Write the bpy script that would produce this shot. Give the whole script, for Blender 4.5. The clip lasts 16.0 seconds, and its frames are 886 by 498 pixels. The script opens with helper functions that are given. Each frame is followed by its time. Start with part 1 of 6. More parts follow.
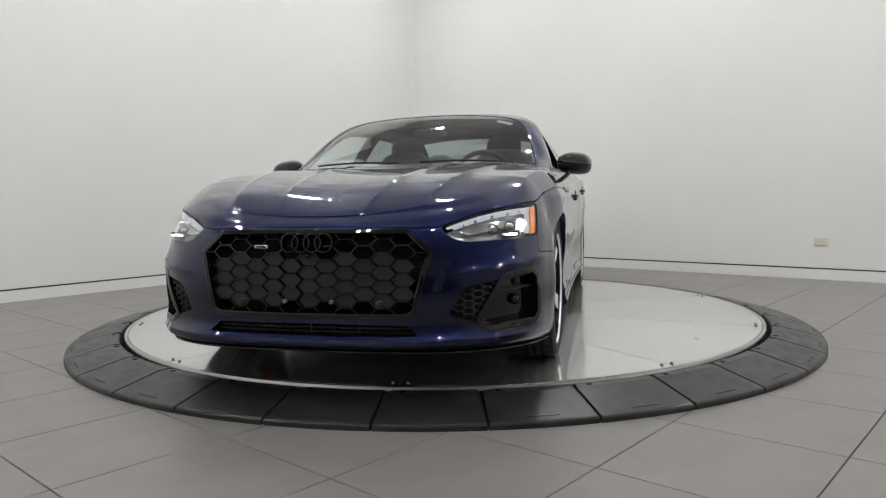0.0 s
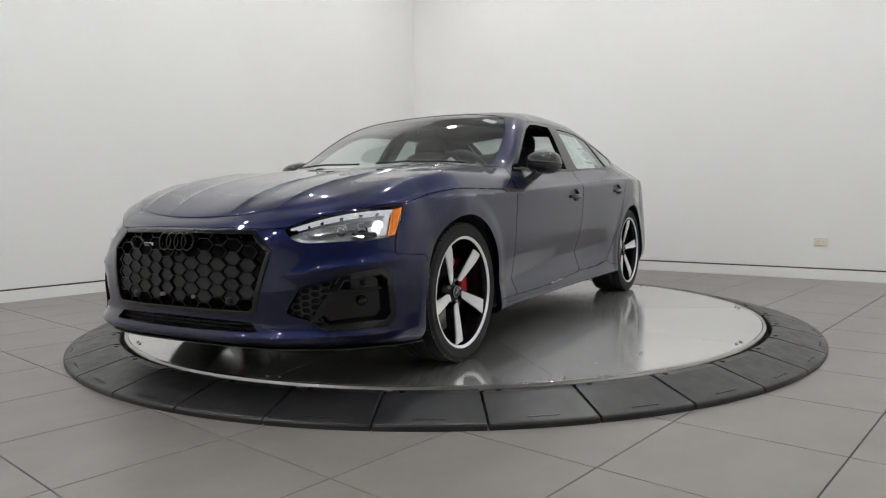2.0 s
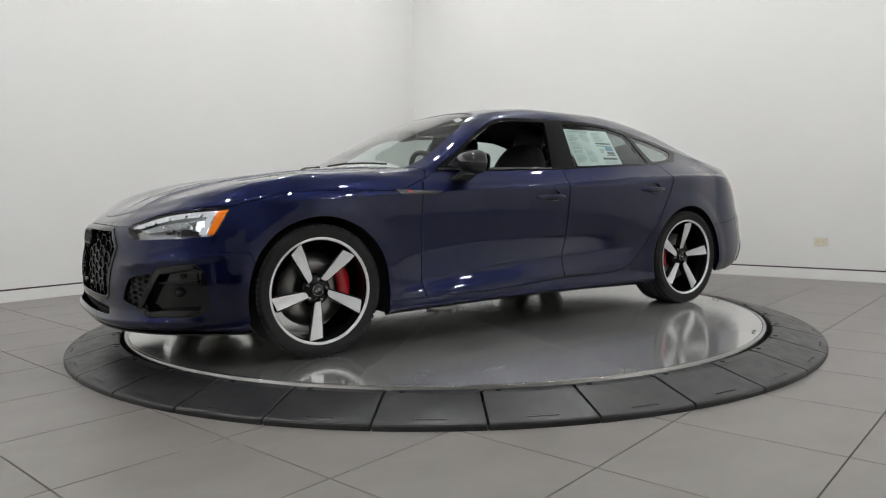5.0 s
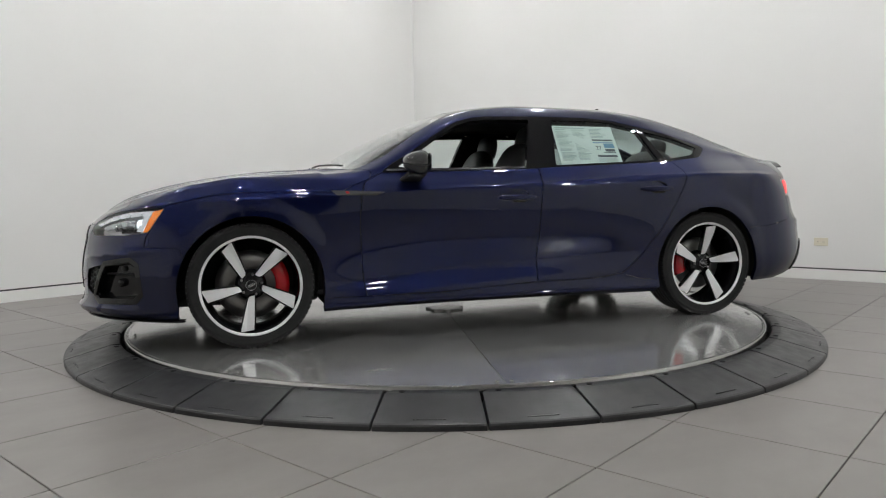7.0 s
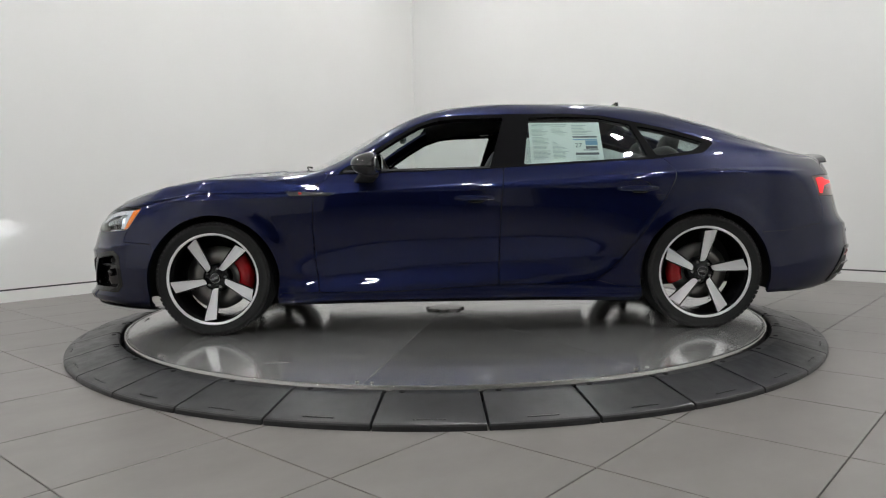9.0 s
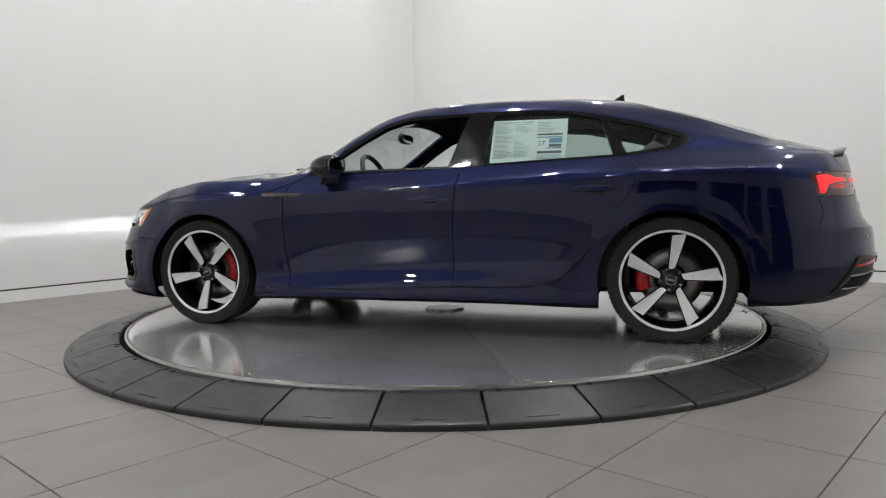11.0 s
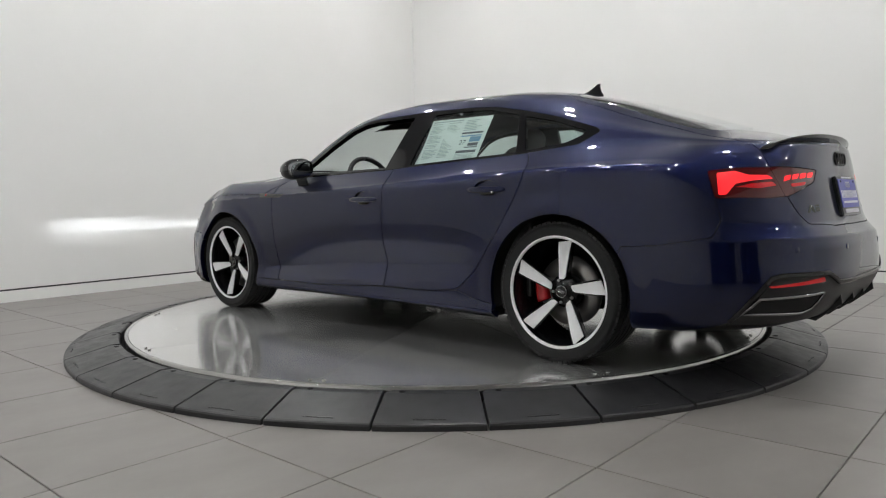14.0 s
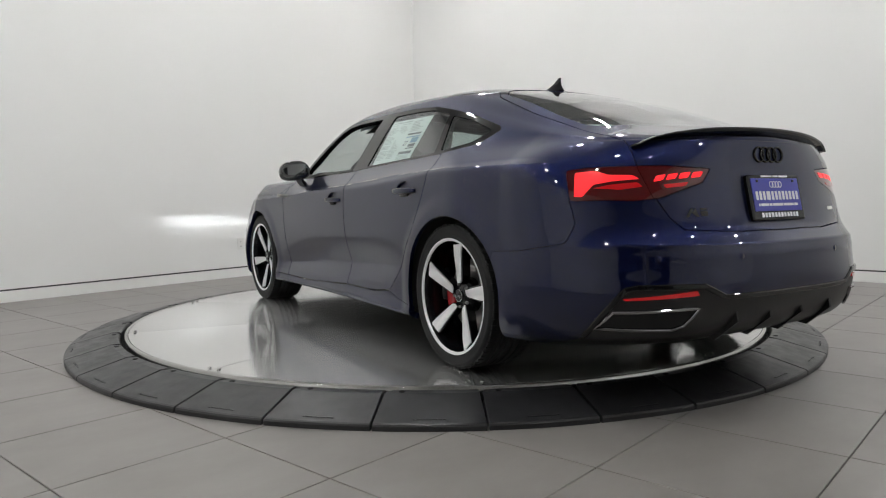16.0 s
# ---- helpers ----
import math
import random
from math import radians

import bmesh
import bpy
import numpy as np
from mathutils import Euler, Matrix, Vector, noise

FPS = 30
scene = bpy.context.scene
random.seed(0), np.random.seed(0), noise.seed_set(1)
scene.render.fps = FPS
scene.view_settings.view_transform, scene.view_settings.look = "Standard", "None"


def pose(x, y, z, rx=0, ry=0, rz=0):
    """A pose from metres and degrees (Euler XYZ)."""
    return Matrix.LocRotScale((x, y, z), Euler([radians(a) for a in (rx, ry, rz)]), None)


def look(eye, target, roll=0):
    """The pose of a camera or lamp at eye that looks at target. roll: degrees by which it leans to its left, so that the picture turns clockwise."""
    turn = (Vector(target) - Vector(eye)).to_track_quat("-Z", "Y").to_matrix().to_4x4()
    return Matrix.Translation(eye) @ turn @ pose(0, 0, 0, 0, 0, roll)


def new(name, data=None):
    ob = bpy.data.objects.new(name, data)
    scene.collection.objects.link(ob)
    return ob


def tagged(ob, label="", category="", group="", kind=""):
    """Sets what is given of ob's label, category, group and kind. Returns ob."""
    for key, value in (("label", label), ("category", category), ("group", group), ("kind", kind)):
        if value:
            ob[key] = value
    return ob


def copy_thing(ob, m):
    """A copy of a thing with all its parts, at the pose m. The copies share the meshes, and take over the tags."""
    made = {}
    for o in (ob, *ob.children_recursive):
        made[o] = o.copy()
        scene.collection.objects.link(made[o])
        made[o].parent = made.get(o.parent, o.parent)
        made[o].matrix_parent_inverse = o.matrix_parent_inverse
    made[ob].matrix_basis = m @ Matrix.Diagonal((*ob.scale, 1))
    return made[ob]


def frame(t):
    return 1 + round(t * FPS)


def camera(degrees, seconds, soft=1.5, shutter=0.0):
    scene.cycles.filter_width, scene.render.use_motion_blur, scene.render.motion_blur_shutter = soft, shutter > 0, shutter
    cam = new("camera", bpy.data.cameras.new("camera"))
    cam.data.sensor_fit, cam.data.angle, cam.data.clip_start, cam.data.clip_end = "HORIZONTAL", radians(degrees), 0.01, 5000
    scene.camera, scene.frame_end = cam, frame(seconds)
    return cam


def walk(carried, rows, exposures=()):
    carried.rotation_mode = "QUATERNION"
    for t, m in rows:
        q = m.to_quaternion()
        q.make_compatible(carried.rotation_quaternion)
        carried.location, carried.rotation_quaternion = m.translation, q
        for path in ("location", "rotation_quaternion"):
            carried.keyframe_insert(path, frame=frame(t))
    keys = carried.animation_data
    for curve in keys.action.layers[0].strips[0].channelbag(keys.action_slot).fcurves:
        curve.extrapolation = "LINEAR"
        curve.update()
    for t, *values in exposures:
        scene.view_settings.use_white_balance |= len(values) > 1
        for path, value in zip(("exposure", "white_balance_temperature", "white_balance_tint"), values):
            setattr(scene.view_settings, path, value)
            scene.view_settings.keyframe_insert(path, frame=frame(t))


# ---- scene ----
# ---------------------------------------------------------------- camera
FLOOR_TO_DISC = 0.084          # height of the steel disc over the floor
cam = camera(64.37, 16.0, soft=1.15)
EYE = Vector((0.0, -4.896, 0.7736 + FLOOR_TO_DISC))
VIEW = look(EYE, EYE + Vector((-0.001376, 0.99739, -0.072167)), -0.874)
walk(cam, [(0.0, VIEW), (16.0, VIEW)])

# ---------------------------------------------------------------- light
scene.view_settings.exposure = 0.0
world = bpy.data.worlds.new("world")
scene.world = world
world.use_nodes = True
world.node_tree.nodes["Background"].inputs[0].default_value = (0.6, 0.62, 0.65, 1)
world.node_tree.nodes["Background"].inputs[1].default_value = 0.1
LAMP_GLOW = 605.0


# ---------------------------------------------------------------- materials
class Mat:
    """A node material with a few short ways to wire it."""

    def __init__(self, name, color, rough=0.5, metal=0.0, coat=0.0, spec=0.5):
        self.m = bpy.data.materials.new(name)
        self.m.use_nodes = True
        self.t = self.m.node_tree
        self.b = self.t.nodes["Principled BSDF"]
        self.set("Base Color", (*color, 1))
        self.set("Roughness", rough)
        self.set("Metallic", metal)
        self.set("Coat Weight", coat)
        self.set("Coat Roughness", 0.02)
        self.set("Specular IOR Level", spec)

    def set(self, key, value):
        self.b.inputs[key].default_value = value
        return self

    def node(self, kind, **inputs):
        n = self.t.nodes.new(kind)
        for key, value in inputs.items():
            n.inputs[key.replace("_", " ")].default_value = value
        return n

    def link(self, a, b):
        self.t.links.new(a, b)

    def noise(self, scale, detail=4.0, stretch=(1, 1, 1), rough=0.55):
        co = self.t.nodes.new("ShaderNodeTexCoord")
        mp = self.t.nodes.new("ShaderNodeMapping")
        mp.inputs["Scale"].default_value = stretch
        self.link(co.outputs["Object"], mp.inputs["Vector"])
        n = self.node("ShaderNodeTexNoise", Scale=scale, Detail=detail, Roughness=rough)
        self.link(mp.outputs["Vector"], n.inputs["Vector"])
        return n.outputs["Fac"]

    def ramp(self, fac, lo, hi, a=0.3, b=0.7):
        r = self.t.nodes.new("ShaderNodeMapRange")
        r.inputs["From Min"].default_value, r.inputs["From Max"].default_value = a, b
        r.inputs["To Min"].default_value, r.inputs["To Max"].default_value = lo, hi
        self.link(fac, r.inputs["Value"])
        return r.outputs["Result"]

    def mix(self, fac, c1, c2):
        n = self.t.nodes.new("ShaderNodeMix")
        n.data_type = "RGBA"
        n.inputs[6].default_value, n.inputs[7].default_value = (*c1, 1), (*c2, 1)
        self.link(fac, n.inputs[0])
        return n.outputs[2]

    def color(self, out):
        self.link(out, self.b.inputs["Base Color"])
        return self

    def rough(self, out):
        self.link(out, self.b.inputs["Roughness"])
        return self

    def bump(self, out, strength=0.2, distance=0.002):
        n = self.node("ShaderNodeBump", Strength=strength, Distance=distance)
        self.link(out, n.inputs["Height"])
        self.link(n.outputs["Normal"], self.b.inputs["Normal"])
        return self

    def random(self):
        return self.t.nodes.new("ShaderNodeObjectInfo").outputs["Random"]


def glow(name, color, strength):
    m = Mat(name, (0.02, 0.02, 0.02), 0.3)
    m.set("Emission Color", (*color, 1)).set("Emission Strength", strength)
    return m.m


def glass(name, color, straight=0.07, rough=0.0):
    """Thin tinted pane: clear straight through, mirror-like at a slant, the same from both sides."""
    m = Mat(name, color, rough)
    t = m.t
    clear = m.node("ShaderNodeBsdfTransparent", Color=(*color, 1))
    gloss = m.node("ShaderNodeBsdfGlossy", Color=(1, 1, 1, 1), Roughness=rough)
    facing = m.node("ShaderNodeLayerWeight", Blend=0.5).outputs["Facing"]
    power = t.nodes.new("ShaderNodeMath")
    power.operation = "POWER"
    power.inputs[1].default_value = 4.2
    m.link(facing, power.inputs[0])
    mixer = t.nodes.new("ShaderNodeMixShader")
    m.link(m.ramp(power.outputs[0], straight, 1.0, 0.0, 1.0), mixer.inputs[0])
    m.link(clear.outputs[0], mixer.inputs[1])
    m.link(gloss.outputs[0], mixer.inputs[2])
    m.link(mixer.outputs[0], t.nodes["Material Output"].inputs["Surface"])
    return m.m


def make_materials():
    M = {}
    p = Mat("blue_metallic_paint", (0.008, 0.013, 0.05), 0.42, 1.0, 1.0)
    p.color(p.mix(p.ramp(p.noise(900, 2), 0, 1, 0.35, 0.75), (0.0034, 0.0058, 0.027), (0.0078, 0.0132, 0.066)))
    p.set("Coat IOR", 1.52).set("Coat Roughness", 0.012)
    M["paint"] = p.m
    w = Mat("wall_paint", (0.80, 0.80, 0.785), 0.55)
    w.color(w.mix(w.ramp(w.noise(0.6, 3), 0, 1), (0.79, 0.79, 0.775), (0.82, 0.82, 0.81)))
    w.bump(w.noise(140, 3), 0.06, 0.001)
    M["wall"] = w.m
    # near-black colour puts the added bays' lack of light into the surface
    d = Mat("unlit_bay_dark", (0.05, 0.05, 0.055), 0.7)
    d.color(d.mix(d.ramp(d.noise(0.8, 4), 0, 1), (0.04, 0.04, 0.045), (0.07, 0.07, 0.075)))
    M["bay_shade"] = d.m
    M["base"] = Mat("baseboard_white", (0.82, 0.82, 0.80), 0.35).m
    M["reveal"] = Mat("dark_reveal", (0.05, 0.05, 0.052), 0.7).m
    c = Mat("ceiling_paint", (0.45, 0.45, 0.45), 0.85)
    c.bump(c.noise(60, 3), 0.1, 0.001)
    M["ceiling"] = c.m
    f = Mat("porcelain_tile", (0.2, 0.19, 0.18), 0.42)
    cloud = f.noise(2.4, 6, (1, 1.7, 1))
    f.color(f.mix(f.ramp(cloud, 0, 1, 0.3, 0.72), (0.172, 0.160, 0.150), (0.222, 0.208, 0.197)))
    f.rough(f.ramp(f.noise(5, 5), 0.31, 0.37, 0.2, 0.8))
    f.bump(f.noise(220, 4), 0.05, 0.001)
    M["tile"] = f.m
    M["grout"] = Mat("grout", (0.085, 0.075, 0.066), 0.9).m
    r = Mat("rubber_ramp", (0.02, 0.02, 0.021), 0.4, 0.0, 0.0, 0.45)
    r.color(r.mix(r.ramp(r.noise(5, 6), 0, 1), (0.011, 0.011, 0.012), (0.024, 0.024, 0.026)))
    r.rough(r.ramp(r.noise(14, 5), 0.28, 0.42))
    r.bump(r.noise(260, 3), 0.25, 0.0012)
    M["rubber"] = r.m
    s = Mat("brushed_steel", (0.52, 0.51, 0.50), 0.3, 1.0)
    smear = s.noise(3.0, 6, (1, 3.0, 1), 0.62)
    s.color(s.mix(s.ramp(smear, 0, 1, 0.32, 0.70), (0.70, 0.70, 0.695), (0.82, 0.818, 0.81)))
    fine = s.ramp(s.noise(4.0, 4, (1, 5.5, 1), 0.6), -0.015, 0.02, 0.3, 0.72)
    each = s.ramp(s.random(), 0.12, 0.17, 0.0, 1.0)
    add = s.t.nodes.new("ShaderNodeMath")
    s.link(fine, add.inputs[0]), s.link(each, add.inputs[1])
    s.rough(add.outputs[0])
    # scratched film over the polish: a second, much wider gloss
    haze = s.node("ShaderNodeBsdfGlossy", Color=(0.86, 0.86, 0.845, 1), Roughness=0.58)
    blend = s.t.nodes.new("ShaderNodeMixShader")
    film = s.t.nodes.new("ShaderNodeMath")
    s.link(s.ramp(smear, -0.04, 0.05, 0.25, 0.75), film.inputs[0]), s.link(s.ramp(s.random(), 0.16, 0.26, 0.0, 1.0), film.inputs[1])
    s.link(film.outputs[0], blend.inputs[0])
    s.link(s.b.outputs[0], blend.inputs[1]), s.link(haze.outputs[0], blend.inputs[2])
    s.link(blend.outputs[0], s.t.nodes["Material Output"].inputs["Surface"])
    M["steel"] = s.m
    M["steel_edge"] = Mat("steel_edge", (0.46, 0.455, 0.44), 0.2, 1.0).m
    M["black"] = Mat("gap_black", (0.006, 0.006, 0.006), 0.85).m
    M["gloss_black"] = Mat("gloss_black_trim", (0.005, 0.005, 0.006), 0.06, 0, 0.0, 0.5).m
    sb = Mat("satin_black_plastic", (0.007, 0.007, 0.0075), 0.4)
    sb.bump(sb.noise(500, 2), 0.1, 0.0005)
    M["satin_black"] = sb.m
    M["grille"] = Mat("grille_plastic", (0.018, 0.0185, 0.020), 0.40).m
    ty = Mat("tyre_rubber", (0.012, 0.012, 0.013), 0.7, 0.0, 0.0, 0.3)
    ty.color(ty.mix(ty.ramp(ty.noise(12, 4), 0, 1), (0.008, 0.008, 0.0085), (0.015, 0.015, 0.015)))
    ty.bump(ty.noise(240, 2), 0.2, 0.0006)
    M["tyre"] = ty.m
    al = Mat("machined_alloy", (0.80, 0.80, 0.81), 0.42, 0.55)
    al.bump(al.noise(300, 2, (1, 1, 1)), 0.05, 0.0003)
    M["alloy"] = al.m
    M["rim_black"] = Mat("rim_gloss_black", (0.005, 0.005, 0.006), 0.2, 0.0, 0.0, 0.35).m
    M["disc_iron"] = Mat("brake_iron", (0.30, 0.29, 0.28), 0.35, 1.0).m
    M["red"] = Mat("caliper_red", (0.42, 0.008, 0.012), 0.25, 0, 0.6).m
    M["glass"] = glass("window_glass", (0.82, 0.89, 0.87))
    M["screen_glass"] = glass("windscreen_glass", (0.80, 0.88, 0.86), 0.20)
    M["dark_chrome"] = Mat("dark_chrome", (0.42, 0.42, 0.43), 0.1, 1.0).m
    M["dark_glass"] = glass("tinted_glass", (0.68, 0.78, 0.76), 0.09)
    M["lens"] = glass("clear_lens", (0.93, 0.94, 0.95), 0.04)
    M["mirror"] = Mat("mirror_glass", (0.30, 0.31, 0.32), 0.02, 1.0).m
    M["carbon"] = Mat("dark_mirror_cap", (0.03, 0.03, 0.032), 0.12, 0.3, 0.8).m
    M["chrome"] = Mat("chrome", (0.7, 0.7, 0.7), 0.1, 1.0).m
    M["drl"] = glow("daylight_led", (0.92, 0.96, 1.0), 0.5)
    M["low_beam"] = glow("low_beam_led", (0.9, 0.96, 1.0), 1.3)
    M["beam"] = glow("projector_beam", (0.93, 0.97, 1.0), 260000.0)
    M["beam_low"] = glow("projector_low_beam", (0.93, 0.97, 1.0), 32000.0)
    M["reflector"] = Mat("lamp_reflector", (0.55, 0.56, 0.58), 0.15, 1.0).m
    M["lamp_dark"] = Mat("lamp_housing", (0.68, 0.69, 0.71), 0.32, 0.35).m
    M["amber"] = Mat("amber_marker", (0.9, 0.22, 0.01), 0.15, 0, 0.5).set("Emission Color", (1, 0.22, 0.01, 1)).set("Emission Strength", 0.08).m
    tl = Mat("tail_red_lens", (0.07, 0.001, 0.002), 0.06, 0, 1.0)
    M["tail_lens"] = tl.m
    M["tail_glow"] = glow("tail_led", (1.0, 0.012, 0.02), 1.2)
    # unlit red lens parts and rear reflectors, brightened by a faint added glow
    M["tail_dim"] = Mat("tail_faint_glow", (0.35, 0.004, 0.008), 0.1, 0, 1.0).set("Emission Color", (1, 0.02, 0.02, 1)).set("Emission Strength", 0.12).m
    M["paper"] = Mat("sticker_paper", (0.66, 0.73, 0.70), 0.5).m
    M["paper_ink"] = Mat("sticker_ink", (0.36, 0.42, 0.41), 0.6).m
    M["paper_dark"] = Mat("sticker_dark", (0.06, 0.07, 0.08), 0.6).m
    M["paper_blue"] = Mat("sticker_blue", (0.12, 0.27, 0.42), 0.6).m
    M["plate_blue"] = Mat("plate_blue", (0.055, 0.06, 0.36), 0.35).m
    M["plate_white"] = Mat("plate_white", (0.75, 0.75, 0.78), 0.4).m
    le = Mat("black_leather", (0.014, 0.014, 0.015), 0.45)
    le.bump(le.noise(160, 3), 0.2, 0.001)
    M["leather"] = le.m
    M["liner"] = Mat("grey_headliner", (0.028, 0.028, 0.03), 0.9).m
    M["outlet"] = Mat("ivory_outlet", (0.68, 0.64, 0.52), 0.4).m
    M["outlet_white"] = Mat("white_outlet", (0.78, 0.78, 0.76), 0.4).m
    M["lamp"] = glow("ceiling_led", (0.998, 1.0, 0.992), LAMP_GLOW)
    M["lamp_case"] = Mat("lamp_case", (0.7, 0.7, 0.7), 0.4).m
    return M


M = make_materials()


# ---------------------------------------------------------------- mesh helpers
def link_mesh(name, verts, faces, material, parent=None, label="", smooth=False):
    me = bpy.data.meshes.new(name)
    me.from_pydata([tuple(v) for v in verts], [], faces)
    me.update()
    mats = material if isinstance(material, (list, tuple)) else [material]
    for m in mats:
        me.materials.append(m)
    if smooth:
        me.polygons.foreach_set("use_smooth", [True] * len(me.polygons))
    ob = new(name, me)
    if parent is not None:
        ob.parent = parent
    if label:
        ob["label"] = label
    return ob


def part(name, bm, material, parent=None, label="", smooth=False):
    """Links a bmesh as one mesh object, under a thing or a part."""
    me = bpy.data.meshes.new(name)
    bm.to_mesh(me)
    bm.free()
    for m in (material if isinstance(material, (list, tuple)) else [material]):
        me.materials.append(m)
    if smooth:
        me.polygons.foreach_set("use_smooth", [True] * len(me.polygons))
    ob = new(name, me)
    if parent is not None:
        ob.parent = parent
    if label:
        ob["label"] = label
    return ob


def empty(name, m=None):
    ob = new(name)
    ob.empty_display_size = 0.1
    if m is not None:
        ob.matrix_basis = m
    return ob


def box(bm, lo, hi, bevel=0.0, m=None, seg=2):
    """A box between two corners, bevelled, joined into bm."""
    lo, hi = Vector(lo), Vector(hi)
    made = bmesh.ops.create_cube(bm, size=1.0, matrix=Matrix.Translation((lo + hi) / 2) @ Matrix.Diagonal((*(hi - lo), 1)))
    vs = made["verts"]
    if bevel:
        es = list({e for v in vs for e in v.link_edges})
        got = bmesh.ops.bevel(bm, geom=es, offset=bevel, segments=seg, affect="EDGES", profile=0.5)
        vs = list({v for f in got["faces"] for v in f.verts} | {v for v in vs if v.is_valid})
    if m is not None:
        bmesh.ops.transform(bm, matrix=m, verts=vs)
    return vs


def spin(bm, profile, steps, axis="z", closed=False, start=0.0, sweep=2 * math.pi, mat=0):
    """Turns a profile of (radius, height) about an axis."""
    full = abs(sweep - 2 * math.pi) < 1e-6
    n = steps if full else steps + 1
    rings = []
    for k in range(n):
        a = start + sweep * k / steps
        row = []
        for r, h in profile:
            p = {"z": (r * math.cos(a), r * math.sin(a), h), "y": (r * math.cos(a), h, r * math.sin(a))}[axis]
            row.append(bm.verts.new(p))
        rings.append(row)
    out = []
    for k in range(steps):
        a, b = rings[k], rings[(k + 1) % n]
        for j in range(len(profile) - (0 if closed else 1)):
            jj = (j + 1) % len(profile)
            try:
                f = bm.faces.new((a[j], b[j], b[jj], a[jj]))
                f.material_index = mat
                f.smooth = True
                out.append(f)
            except ValueError:
                pass
    return rings


def prism(bm, outline, depth, place=None, mat=0):
    """A flat outline (x, y) drawn out by depth along z; place maps it."""
    place = place or (lambda x, y, z: (x, y, z))
    top = [bm.verts.new(place(x, y, depth)) for x, y in outline]
    low = [bm.verts.new(place(x, y, 0.0)) for x, y in outline]
    fs = [bm.faces.new(top), bm.faces.new(low[::-1])]
    n = len(outline)
    for k in range(n):
        fs.append(bm.faces.new((low[k], low[(k + 1) % n], top[(k + 1) % n], top[k])))
    for f in fs:
        f.material_index = mat
    return top, low


def tube(bm, pts, r, sides=8):
    """A round bar along points."""
    rings = []
    pts = [Vector(p) for p in pts]
    for k, p in enumerate(pts):
        d = (pts[min(k + 1, len(pts) - 1)] - pts[max(k - 1, 0)]).normalized()
        q = d.to_track_quat("Z", "Y")
        rings.append([bm.verts.new(p + q @ Vector((r * math.cos(a), r * math.sin(a), 0))) for a in [2 * math.pi * i / sides for i in range(sides)]])
    for a, b in zip(rings, rings[1:]):
        for i in range(sides):
            f = bm.faces.new((a[i], a[(i + 1) % sides], b[(i + 1) % sides], b[i]))
            f.smooth = True
    bm.faces.new(rings[0][::-1])
    bm.faces.new(rings[-1])


# ---------------------------------------------------------------- room
CORNER = Vector((-0.4, 5.4, 0))
LEFT_DIR = Vector((-math.cos(radians(50.4)), -math.sin(radians(50.4)), 0))
RIGHT_DIR = Vector((math.cos(radians(39.6)), -math.sin(radians(39.6)), 0))
ROOM, HEIGHT, GATE_H = 13.5, 4.6, 2.1


